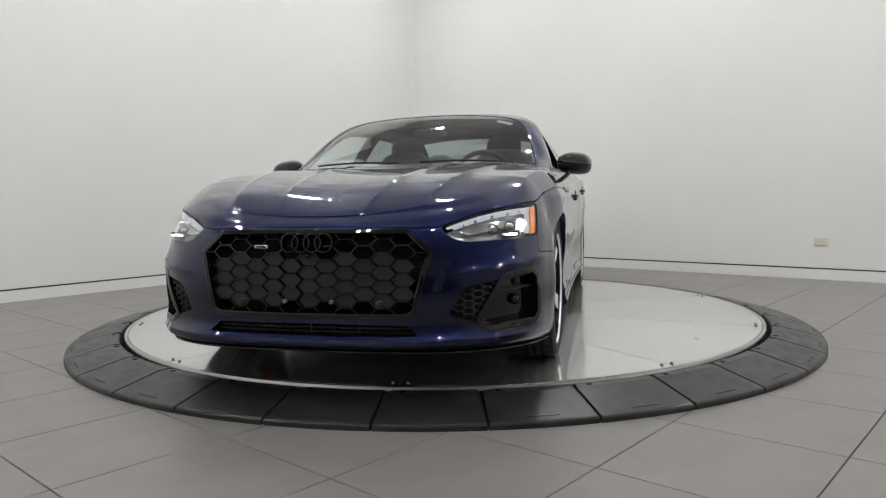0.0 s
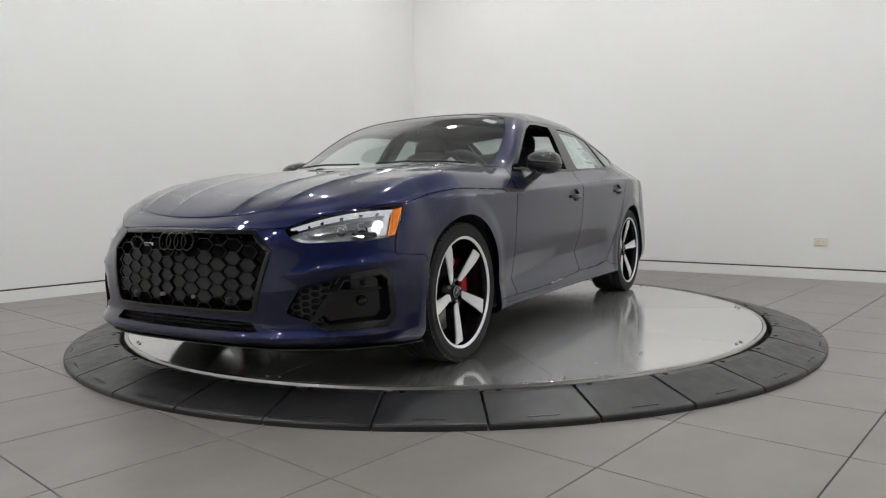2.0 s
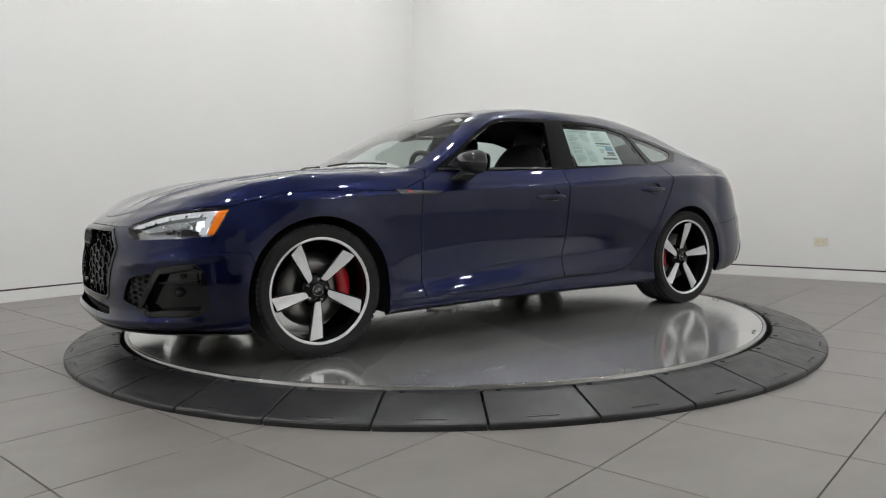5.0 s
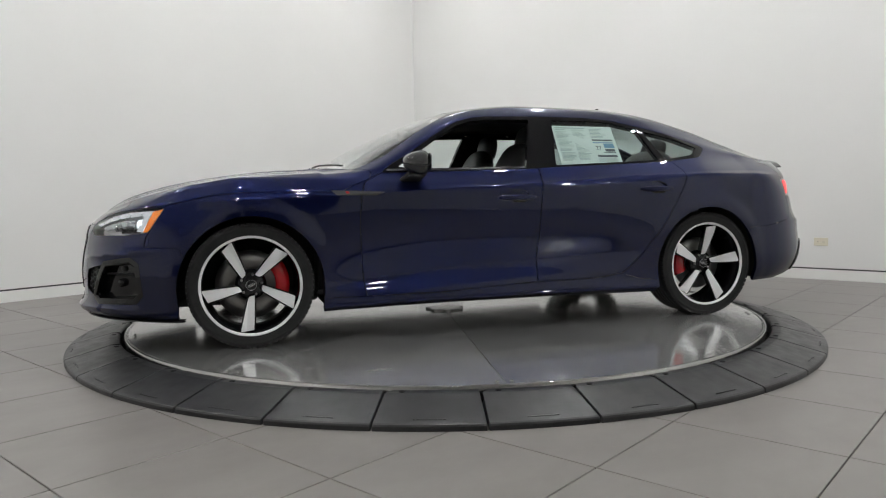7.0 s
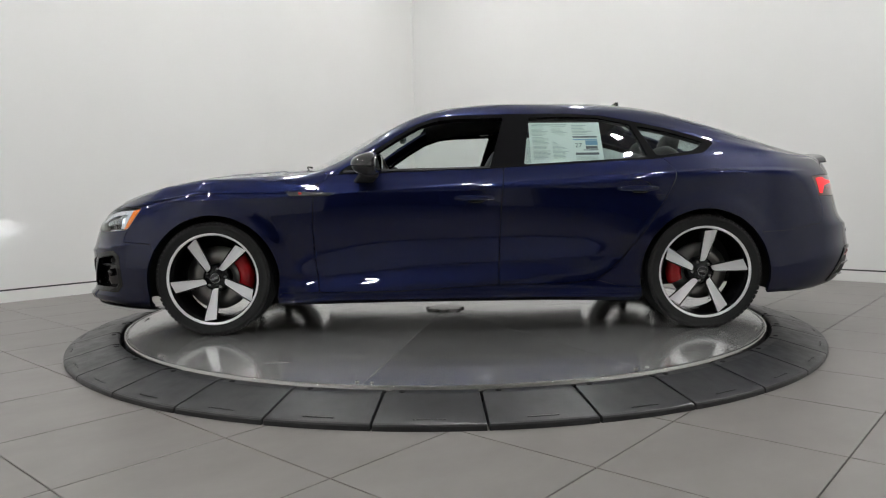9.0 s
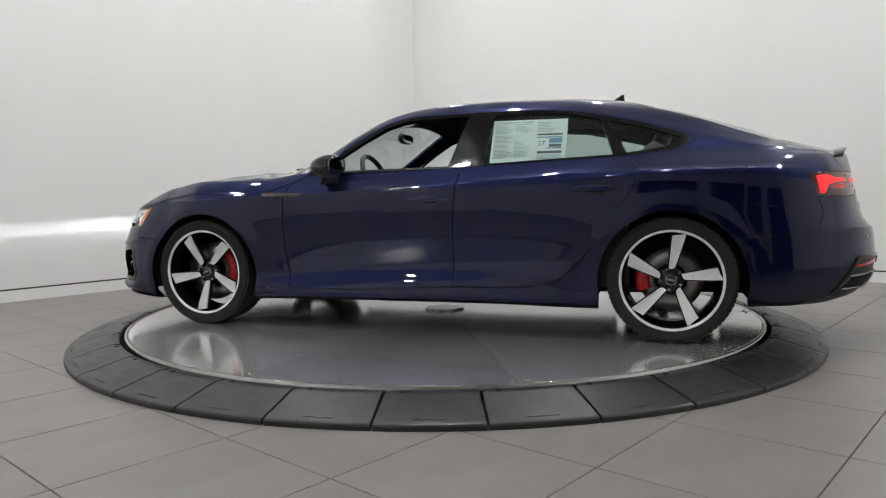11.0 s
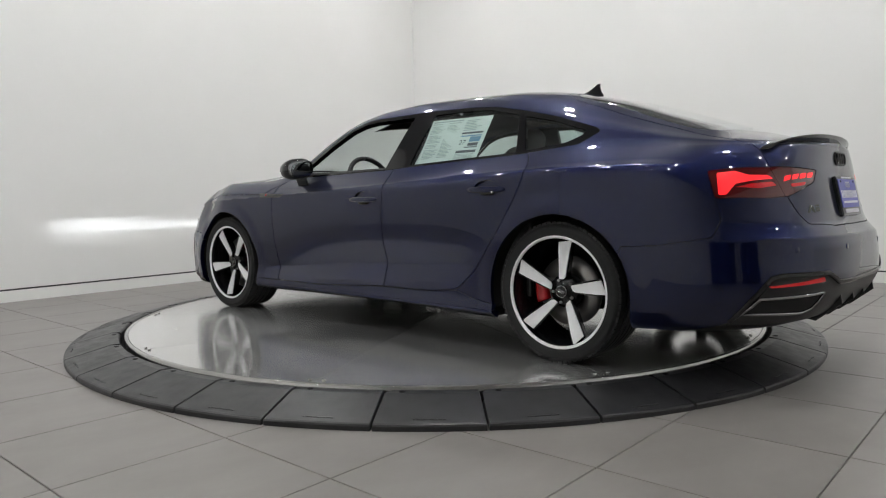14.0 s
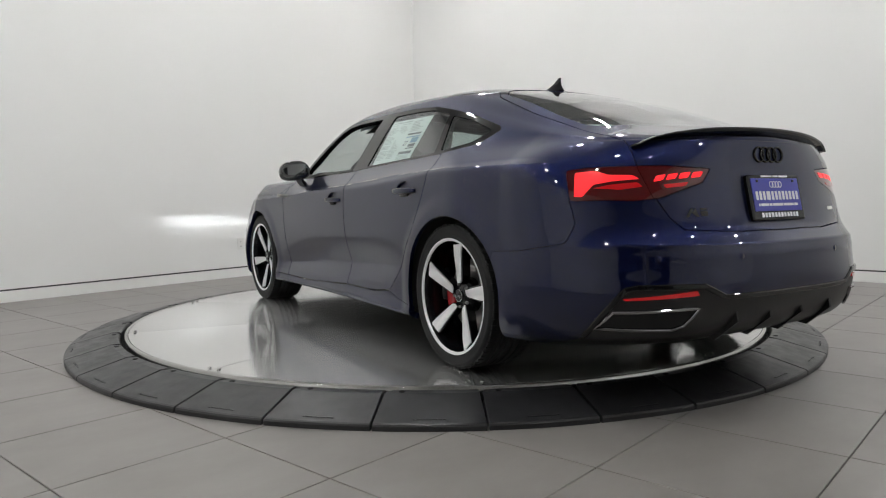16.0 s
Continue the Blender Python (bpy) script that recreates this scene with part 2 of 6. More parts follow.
def build_room():
    far = CORNER + LEFT_DIR * ROOM
    near = CORNER + RIGHT_DIR * ROOM
    back = CORNER + (LEFT_DIR + RIGHT_DIR) * ROOM
    middle = (CORNER + back) / 2
    corners = [CORNER, far, back, near]
    for k, name in enumerate(("wall_west", "wall_south", "wall_east", "wall_north")):
        a, b = corners[k], corners[(k + 1) % 4]
        along = (b - a).normalized()
        out = Vector((along.y, -along.x, 0))
        if out.dot(middle - a) > 0:
            out = -out
        length = (b - a).length
        m = Matrix(((along.x, out.x, 0, a.x), (along.y, out.y, 0, a.y), (0, 0, 1, 0), (0, 0, 0, 1)))
        bm = bmesh.new()
        # openings added behind the camera, seen only as dark reflections
        gate = {"wall_south": (length - 4.6, length - 0.6), "wall_east": (0.6, 4.2)}.get(name)
        runs = [(-0.15, length + 0.15)] if gate is None else [(-0.15, gate[0]), (gate[1], length + 0.15)]
        for x0, x1 in runs:
            box(bm, (x0, 0, 0.116), (x1, 0.15, HEIGHT))
        if gate:
            box(bm, (gate[0], 0, GATE_H), (gate[1], 0.15, HEIGHT))
        ob = part(name, bm, M["wall"])
        ob.matrix_basis = m
        tagged(ob, "smooth off-white painted studio wall", "wall", kind="structure")
        if gate:
            # added bay, never in view: its dark box darkens the car's reflections
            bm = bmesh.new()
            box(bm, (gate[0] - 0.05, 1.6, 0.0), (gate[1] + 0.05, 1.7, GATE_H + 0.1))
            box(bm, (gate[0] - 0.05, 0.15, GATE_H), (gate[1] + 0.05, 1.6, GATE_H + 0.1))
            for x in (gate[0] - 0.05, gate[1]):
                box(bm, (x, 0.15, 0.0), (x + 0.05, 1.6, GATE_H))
            ob = part("wall_bay", bm, M["bay_shade"])
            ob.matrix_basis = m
            tagged(ob, "added dark bay behind the camera, for dark reflections", "wall", kind="structure")
        low = [(0.0, length)] if gate is None else [(max(a, 0.0), min(b, length)) for a, b in runs]
        bm = bmesh.new()
        for x0, x1 in low:
            box(bm, (x0, 0.012, 0.0), (x1, 0.15, 0.118))
        ob = part("trim", bm, M["reveal"])
        ob.matrix_basis = m
        tagged(ob, "dark shadow gap between wall and baseboard", "trim", kind="structure")
        bm = bmesh.new()
        for x0, x1 in low:
            box(bm, (x0 + 0.001, -0.001, 0.0), (x1 - 0.001, 0.011, 0.101), 0.0015)
        ob = part("baseboard", bm, M["base"])
        ob.matrix_basis = m
        tagged(ob, "plain white baseboard below a dark shadow gap", "baseboard", kind="structure")
    bm = bmesh.new()
    vs = [bm.verts.new((*(c + (c - middle).normalized() * 0.3).xy, z)) for z in (HEIGHT, HEIGHT + 0.15) for c in corners]
    bm.faces.new(vs[:4]), bm.faces.new(vs[4:][::-1])
    for k in range(4):
        bm.faces.new((vs[k], vs[(k + 1) % 4], vs[4 + (k + 1) % 4], vs[4 + k]))
    bmesh.ops.recalc_face_normals(bm, faces=bm.faces)
    tagged(part("ceiling", bm, M["ceiling"]), "mid-grey painted studio ceiling", "ceiling", kind="structure")
    bm = bmesh.new()
    vs = [bm.verts.new((*(c + (c - middle).normalized() * 3.0).xy, z)) for z in (-0.006, -0.15) for c in corners]
    bm.faces.new(vs[:4]), bm.faces.new(vs[4:][::-1])
    for k in range(4):
        bm.faces.new((vs[k], vs[(k + 1) % 4], vs[4 + (k + 1) % 4], vs[4 + k]))
    bmesh.ops.recalc_face_normals(bm, faces=bm.faces)
    floor = tagged(part("floor", bm, M["grout"]), "large grey porcelain floor tiles with dark grout", "floor", kind="structure")
    return floor, middle


FLOOR, MIDDLE = build_room()


def ceiling_lamp():
    """A square LED head with a bright window, hanging from the ceiling."""
    lamp = empty("ceiling_light")
    bm = bmesh.new()
    box(bm, (-0.11, -0.11, -0.10), (0.11, 0.11, 0.0), 0.015)
    part("housing", bm, M["lamp_case"], lamp)
    bm = bmesh.new()
    box(bm, (-0.060, -0.060, -0.108), (0.060, 0.060, -0.098), 0.003)
    part("diffuser", bm, M["lamp"], lamp, "bright white LED window")
    return tagged(lamp, "square white LED lamp head on the ceiling", "ceiling light", "studio ceiling lights")


def build_lamps():
    first = ceiling_lamp()
    spots = []
    for i in range(5):
        for j in range(5):
            if i + j < 6:        # the turntable's corner of the hall alone is lit
                spots.append(CORNER + LEFT_DIR * (1.4 + 2.5 * i) + RIGHT_DIR * (1.4 + 2.5 * j) + Vector((0, 0, HEIGHT)))
    for k, p in enumerate(spots):
        m = Matrix.Translation(p) @ pose(0, 0, 0, 0, 0, 50.4)
        if k == 0:
            first.matrix_basis = m
        else:
            copy_thing(first, m)


build_lamps()


# ---------------------------------------------------------------- turntable
DISC_R, RING_IN, RING_OUT, SEGMENTS = 2.052, 2.078, 2.362, 34


def build_turntable():
    disc = empty("turntable_disc", pose(0, 0, FLOOR_TO_DISC))
    # ten steel sectors with open joints between them, and a rim round them
    for k in range(10):
        a0, a1 = radians(8 + 36 * k), radians(44 + 36 * k)
        gap = 0.0022
        bm = bmesh.new()
        r0, r1, n = 0.085, 2.030, 24
        top = []
        for r in (r0, r1):
            da = gap / r
            top.append([(r * math.cos(a0 + da + (a1 - a0 - 2 * da) * i / n), r * math.sin(a0 + da + (a1 - a0 - 2 * da) * i / n)) for i in range(n + 1)])
        up = [[bm.verts.new((x, y, 0.0)) for x, y in row] for row in top]
        dn = [[bm.verts.new((x, y, -0.012)) for x, y in row] for row in top]
        for i in range(n):
            bm.faces.new((up[0][i], up[1][i], up[1][i + 1], up[0][i + 1]))
            bm.faces.new((up[1][i], dn[1][i], dn[1][i + 1], up[1][i + 1]))
        for i in (0, n):
            bm.faces.new((up[0][i], dn[0][i], dn[1][i], up[1][i]))
        part("steel_plate", bm, M["steel"], disc)
    bm = bmesh.new()
    spin(bm, [(2.033, -0.05), (2.033, 0.0), (2.035, 0.0015), (2.049, 0.0015), (DISC_R, -0.001), (DISC_R, -0.05)], 180)
    part("edge_rim", bm, M["steel_edge"], disc, "bright steel edge band")
    bm = bmesh.new()
    spin(bm, [(0.0, -0.0125), (2.032, -0.0125), (2.032, -0.03)], 90)
    part("base_plate", bm, M["black"], disc)
    # toothed centre cap
    bm = bmesh.new()
    teeth = 14
    prism(bm, [((0.135 if (i // 2) % 2 else 0.108) * math.cos(2 * math.pi * i / (4 * teeth / 2)), (0.135 if (i // 2) % 2 else 0.108) * math.sin(2 * math.pi * i / (4 * teeth / 2))) for i in range(2 * teeth)], 0.012)
    part("centre_cap", bm, M["steel_edge"], disc, "round toothed steel cap")
    for k in range(10):
        a = radians(8 + 36 * k)
        for side in (-1, 1):
            bm = bmesh.new()
            c = Vector((1.995 * math.cos(a + side * 0.016), 1.995 * math.sin(a + side * 0.016), 0.0))
            bmesh.ops.create_cone(bm, cap_ends=True, segments=10, radius1=0.009, radius2=0.007, depth=0.005, matrix=Matrix.Translation(c + Vector((0, 0, 0.004))))
            part("screw", bm, M["steel_edge"], disc)
    tagged(disc, "round rotating steel turntable plate with smears and radial joints", "turntable")

    ramp = empty("turntable_ramp", pose(0, 0, 0))
    step = 2 * math.pi / SEGMENTS
    bm = bmesh.new()
    half, n = step / 2, 6
    gi, go = 0.0050 / RING_IN, 0.0042 / RING_OUT
    # corner of each block swept back near the inner edge
    prof = [(RING_IN, -0.0, gi), (RING_IN, 0.072, gi), (RING_IN + 0.008, 0.080, gi), (RING_IN + 0.05, 0.0795, gi), (RING_OUT - 0.012, 0.0275, go), (RING_OUT - 0.004, 0.024, go), (RING_OUT, 0.017, go), (RING_OUT, 0.0, go)]
    grid = []
    for i in range(n + 1):
        row = []
        for k, (r, z, g) in enumerate(prof):
            a = -half + g + (2 * half - 2 * g) * i / n
            if i == 0 and k in (1, 2):
                a += 0.012
            row.append(bm.verts.new((r * math.cos(a), r * math.sin(a), z)))
        grid.append(row)
    for a, b in zip(grid, grid[1:]):
        for k in range(len(prof) - 1):
            bm.faces.new((a[k], b[k], b[k + 1], a[k + 1]))
    bm.faces.new(grid[0]), bm.faces.new(grid[-1][::-1])
    bmesh.ops.recalc_face_normals(bm, faces=bm.faces)
    bmesh.ops.bevel(bm, geom=[e for e in bm.edges if e.is_boundary is False and e.calc_face_angle(0) > 0.9], offset=0.002, segments=1, affect="EDGES")
    seg_me = bpy.data.meshes.new("ramp_segment")
    bm.to_mesh(seg_me)
    seg_me.materials.append(M["rubber"])
    bm.free()
    # bolt hole with a washer, and the raised unreadable maker's line near the foot
    bm = bmesh.new()
    hx = RING_IN + 0.032
    ha = half - 0.035
    bmesh.ops.create_cone(bm, cap_ends=True, segments=14, radius1=0.0125, radius2=0.0125, depth=0.003, matrix=Matrix.Translation((hx * math.cos(-ha), hx * math.sin(-ha), 0.0806)))
    hole_me = bpy.data.meshes.new("bolt_hole")
    bm.to_mesh(hole_me)
    hole_me.materials.append(M["black"])
    bm.free()
    bm = bmesh.new()
    slope = (0.0795 - 0.0275) / (RING_OUT - 0.012 - RING_IN - 0.05)
    rr = RING_OUT - 0.04
    zz = 0.0275 + slope * (RING_OUT - 0.012 - rr)
    for i in range(9):
        y0 = -0.062 + 0.014 * i
        box(bm, (rr - 0.004, y0, zz - 0.002), (rr + 0.004, y0 + (0.011 if i % 3 else 0.007), zz + 0.0016), m=None)
    text_me = bpy.data.meshes.new("embossed_line")
    bm.to_mesh(text_me)
    text_me.materials.append(M["rubber"])
    bm.free()
    for k in range(SEGMENTS):
        ang = math.degrees(step) * (k + 0.5) - 96.84
        seg = new("ramp_segment", seg_me)
        seg.parent = ramp
        seg.matrix_basis = pose(0, 0, 0, 0, 0, ang)
        for nm, me in (("bolt_hole", hole_me), ("embossed_line", text_me)):
            o = new(nm, me)
            o.parent = seg
    bm = bmesh.new()
    spin(bm, [(DISC_R - 0.02, 0.002), (RING_IN + 0.004, 0.002), (RING_IN + 0.004, 0.07)], 120)
    part("gap_floor", bm, M["black"], ramp)
    tagged(ramp, "ring of black rubber ramp blocks round the turntable", "ramp")
    return disc


DISC = build_turntable()


# ---------------------------------------------------------------- car body surface
# car space: x forward from the middle of the wheelbase, y to the car's left, z up from the steel disc
def pchip(xs, ys, x):
    """Monotone cubic through a few knots; xs may fall or rise."""
    xs, ys, x = np.asarray(xs, float), np.asarray(ys, float), np.asarray(x, float)
    if xs[0] > xs[-1]:
        xs, ys = xs[::-1], ys[::-1]
    h, d = np.diff(xs), np.diff(ys) / np.diff(xs)
    m = np.zeros(len(xs))
    m[0], m[-1] = d[0], d[-1]
    for k in range(1, len(xs) - 1):
        if d[k - 1] * d[k] > 0:
            w1, w2 = 2 * h[k] + h[k - 1], h[k] + 2 * h[k - 1]
            m[k] = (w1 + w2) / (w1 / d[k - 1] + w2 / d[k])
    x = np.clip(x, xs[0], xs[-1])
    i = np.clip(np.searchsorted(xs, x) - 1, 0, len(h) - 1)
    t = (x - xs[i]) / h[i]
    return (2 * t**3 - 3 * t**2 + 1) * ys[i] + (t**3 - 2 * t**2 + t) * h[i] * m[i] + (3 * t**2 - 2 * t**3) * ys[i + 1] + (t**3 - t**2) * h[i] * m[i + 1]


XJ, XR = 1.70, -1.78                      # where the side runs into the nose and the tail
SIDE_X = (1.70, 1.41, 0.95, 0.3, -0.3, -0.95, -1.41, -1.78)
# each belt: nose tip x, nose squareness, tail tip x, tail squareness, half widths at SIDE_X,
# heights at nose tip, nose corner, SIDE_X, tail corner, tail tip
BELTS = (
    (2.277, 3.0, -2.30, 3.1, (.845, .87, .845, .825, .825, .85, .87, .86), (.175, .165, .150, .150, .165, .170, .172, .165, .19, .20, .205, .205)),
    (2.335, 3.2, -2.40, 3.3, (.895, .91, .905, .896, .896, .908, .908, .88), (.215, .212, .195, .195, .198, .208, .210, .205, .22, .23, .245, .25)),
    (2.315, 3.0, -2.465, 3.3, (.908, .918, .898, .886, .886, .900, .914, .895), (.285, .285, .27, .27, .27, .275, .275, .27, .28, .30, .33, .33)),
    (2.322, 2.95, -2.490, 3.2, (.915, .924, .884, .864, .866, .902, .922, .893), (.40, .40, .395, .40, .345, .390, .412, .44, .41, .42, .43, .43)),
    (2.314, 2.8, -2.485, 3.0, (.900, .924, .903, .893, .896, .914, .922, .888), (.53, .53, .54, .55, .53, .55, .56, .57, .56, .55, .54, .54)),
    (2.296, 2.5, -2.42, 3.1, (.880, .918, .908, .904, .906, .916, .918, .880), (.630, .640, .665, .69, .69, .70, .71, .725, .73, .72, .665, .655)),
    (2.258, 2.45, -2.385, 3.1, (.852, .900, .900, .900, .902, .908, .906, .862), (.668, .712, .772, .806, .80, .805, .815, .845, .875, .880, .80, .79)),
    (2.236, 2.45, -2.368, 3.0, (.828, .872, .880, .878, .880, .882, .870, .815), (.685, .744, .814, .858, .848, .855, .865, .895, .925, .930, .91, .905)),
    (2.206, 2.45, -2.360, 2.8, (.775, .822, .840, .828, .828, .818, .785, .725), (.702, .770, .862, .902, .896, .915, .938, .968, .995, .990, .980, .978)),
)
NU_NOSE, NU_SIDE, NU_TAIL, NV_LOW, NV_TOP = 44, 120, 44, 80, 80
NU, NV = NU_NOSE + NU_SIDE + NU_TAIL, NV_LOW + NV_TOP


def belt_curve(belt, u):
    """Half outline of the body at one belt, u = 0 at the nose tip, 1 to 2 along the side, 3 at the tail tip."""
    nose, sq, tail, sqt, w, z = belt
    x, y = np.zeros_like(u), np.zeros_like(u)
    n, s, t = u < 1, (u >= 1) & (u <= 2), u > 2
    f = np.clip(u[n], 0, 1) * math.pi / 2
    x[n] = XJ + (nose - XJ) * np.cos(f) ** (2 / 2.2)
    y[n] = w[0] * np.sin(f) ** (2 / sq)
    xs = XJ + (XR - XJ) * (u[s] - 1)
    x[s], y[s] = xs, pchip(SIDE_X, w, xs)
    f = np.clip(3 - u[t], 0, 1) * math.pi / 2
    x[t] = XR + (tail - XR) * np.cos(f) ** (2 / 2.25)
    y[t] = w[-1] * np.sin(f) ** (2 / sqt)
    knots = [0, 0.6] + [1 + (XJ - q) / (XJ - XR) for q in SIDE_X] + [2.4, 3]
    lift = np.where(u < 0.6, 0.6 * (u / 0.6) ** 1.6, u)      # the nose stays low before it climbs
    return x, y, pchip(knots, z, lift)


TOP_X = (1.02, 0.86, 0.72, 0.40, 0.17, 0.0, -0.3, -0.85, -1.08, -1.5, -1.8, -2.1, -2.36)
CANT_Y = (.70, .735, .765, .715, .660, .632, .612, .605, .612, .632, .635, .60, .52)
CANT_Z = (.926, .938, .970, 1.145, 1.250, 1.280, 1.286, 1.266, 1.233, 1.132, 1.058, 1.004, .980)
ROOF_Y = (.45, .48, .53, .52, .48, .46, .45, .44, .44, .45, .45, .42, .36)
ROOF_Z = (.950, .980, 1.045, 1.210, 1.303, 1.336, 1.356, 1.346, 1.325, 1.234, 1.138, 1.040, .990)
MID_X = (2.207, 2.183, 2.117, 2.0, 1.80, 1.4, 1.02, 0.72, 0.40, 0.17, 0.0, -0.3, -0.6, -0.85, -1.08, -1.5, -1.8, -2.1, -2.36)
MID_Z = (.707, .724, .759, .808, .862, .921, .958, 1.108, 1.250, 1.326, 1.355, 1.378, 1.381, 1.370, 1.348, 1.258, 1.163, 1.060, .995)


def hull_grid(u_idx, v_idx):
    """Places of the body's left half at grid coordinates (u over NU, v over NV)."""
    u_idx, v_idx = np.asarray(u_idx, float), np.asarray(v_idx, float)
    u = np.where(u_idx < NU_NOSE, u_idx / NU_NOSE, np.where(u_idx < NU_NOSE + NU_SIDE, 1 + (u_idx - NU_NOSE) / NU_SIDE, 2 + (u_idx - NU_NOSE - NU_SIDE) / NU_TAIL))
    rows = [np.stack(belt_curve(b, u), -1) for b in BELTS]
    x8, y8, z8 = rows[-1].T
    hood = (x8 > 1.02)
    mid = pchip(MID_X, MID_Z, x8)
    mid = np.where(hood, np.maximum(mid, z8 + 0.004), mid)
    cy = np.where(hood, 0.84 * y8, np.minimum(pchip(TOP_X, CANT_Y, x8), 0.93 * y8))
    cz = np.where(hood, z8 + (mid - z8) * 0.62, pchip(TOP_X, CANT_Z, x8))
    ry = np.where(hood, 0.54 * y8, np.minimum(pchip(TOP_X, ROOF_Y, x8), 0.62 * y8))
    rz = np.where(hood, z8 + (mid - z8) * 0.93, pchip(TOP_X, ROOF_Z, x8))
    rows += [np.stack((x8, cy, cz), -1), np.stack((x8, ry, rz), -1), np.stack((x8, ry * 0.5, rz + (mid - rz) * 0.76), -1), np.stack((x8, 0 * y8, mid), -1)]
    rows = np.stack(rows)                      # belts and lines, points, xyz
    nb = len(BELTS)
    knots = np.concatenate((np.linspace(0, NV_LOW, nb), NV_LOW + NV_TOP * np.array((0.34, 0.62, 0.81, 1.0))))
    # cubic along v through the lines, softened where they turn
    h = np.diff(knots)[:, None, None]
    d = np.diff(rows, axis=0) / h
    m = np.zeros_like(rows)
    m[0], m[-1] = d[0], d[-1]
    m[1:-1] = (d[:-1] * h[1:] + d[1:] * h[:-1]) / (h[:-1] + h[1:])
    m[-1, :, 2] = 0
    same = (d[:-1] * d[1:]) > 0
    lim = 2.2 * np.minimum(np.abs(d[:-1]), np.abs(d[1:]))
    m[1:-1] = np.where(same, np.clip(m[1:-1], -lim, lim), m[1:-1] * 0.35)
    i = np.clip(np.searchsorted(knots, v_idx, side="right") - 1, 0, len(knots) - 2)
    t = ((v_idx - knots[i]) / np.diff(knots)[i])[:, None]
    n = np.arange(len(v_idx))
    hh = np.diff(knots)[i][:, None]
    p = (2 * t**3 - 3 * t**2 + 1) * rows[i, n] + (t**3 - 2 * t**2 + t) * hh * m[i, n] + (3 * t**2 - 2 * t**3) * rows[i + 1, n] + (t**3 - t**2) * hh * m[i + 1, n]
    return relief(p)


def bump01(x, a, b):
    t = np.clip((x - a) / (b - a), 0, 1)
    return t * t * (3 - 2 * t)


def relief(p):
    """Creases of the bonnet, flared arches, and the undercut along the doors."""
    x, y, z = p[:, 0].copy(), p[:, 1].copy(), p[:, 2].copy()
    on_hood = bump01(x, 0.80, 1.1) * bump01(2.23 - x, 0.0, 0.20) * (z > 0.7)
    # two ridges run from the screen pillars to the grille corners, two softer ones inside them
    c1 = 0.43 + (2.1 - x) * 0.21
    c2 = 0.20 + (2.1 - x) * 0.10
    for c, hgt, wo, wi in ((c1, 0.013, 0.030, 0.15), (c2, 0.008, 0.026, 0.11)):
        s = y - c
        z += on_hood * hgt * np.where(s > 0, np.exp(-np.abs(s) / wo), np.exp(-np.abs(s) / wi))
    # shoulder crease along the doors, and the lower crease over the sill
    zs = np.interp(-x, (-1.7, -0.8, -0.2, 0.3, 0.9, 1.4, 2.05), (0.775, 0.802, 0.835, 0.858, 0.893, 0.908, 0.900))
    zl = np.interp(-x, (-0.9, -0.33, 0.24, 0.95), (0.322, 0.375, 0.403, 0.438))
    along = bump01(y, 0.62, 0.78) * bump01(1.75 - x, 0.0, 0.2) * bump01(x + 2.1, 0.0, 0.2) * (z < 1.0)
    y += along * 0.012 * np.where(z > zs, np.exp(-np.abs(z - zs) / 0.018), np.exp(-np.abs(z - zs) / 0.075))
    doors = bump01(1.02 - x, 0.0, 0.25) * bump01(x + 1.02, 0.0, 0.40) * (z < 0.7)
    y -= doors * 0.014 * np.where(z > zl, np.exp(-np.abs(z - zl) / 0.05), np.clip(1 - (zl - z) / 0.10, 0, 1))
    # crease over the side intakes, the blade at the foot of the front bumper, the shelf of the rear one
    nose = bump01(x, 1.78, 1.95) * bump01(y, 0.48, 0.66) * (z < 0.62)
    ridge = nose * np.exp(-np.abs(z - (0.475 + 0.13 * (y - 0.5))) / 0.028)
    x += 0.013 * ridge
    y += 0.007 * ridge
    x += 0.016 * bump01(x, 1.85, 2.1) * bump01(y, 0.20, 0.55) * np.exp(-np.abs(z - 0.232) / 0.016)
    x -= 0.012 * bump01(-x, 2.05, 2.25) * np.exp(-np.abs(z - 0.588) / 0.022)
    # arch flares
    for xc in (1.412, -1.412):
        r = np.hypot(x - xc, z - 0.33)
        side = bump01(y, 0.70, 0.84) * (z < 0.80)
        y += side * 0.007 * (1 - bump01(r, 0.395, 0.475))
    return np.stack((x, y, z), -1)


def hull_points(uv):
    uv = np.asarray(uv, float)
    return hull_grid(uv[:, 0], uv[:, 1])


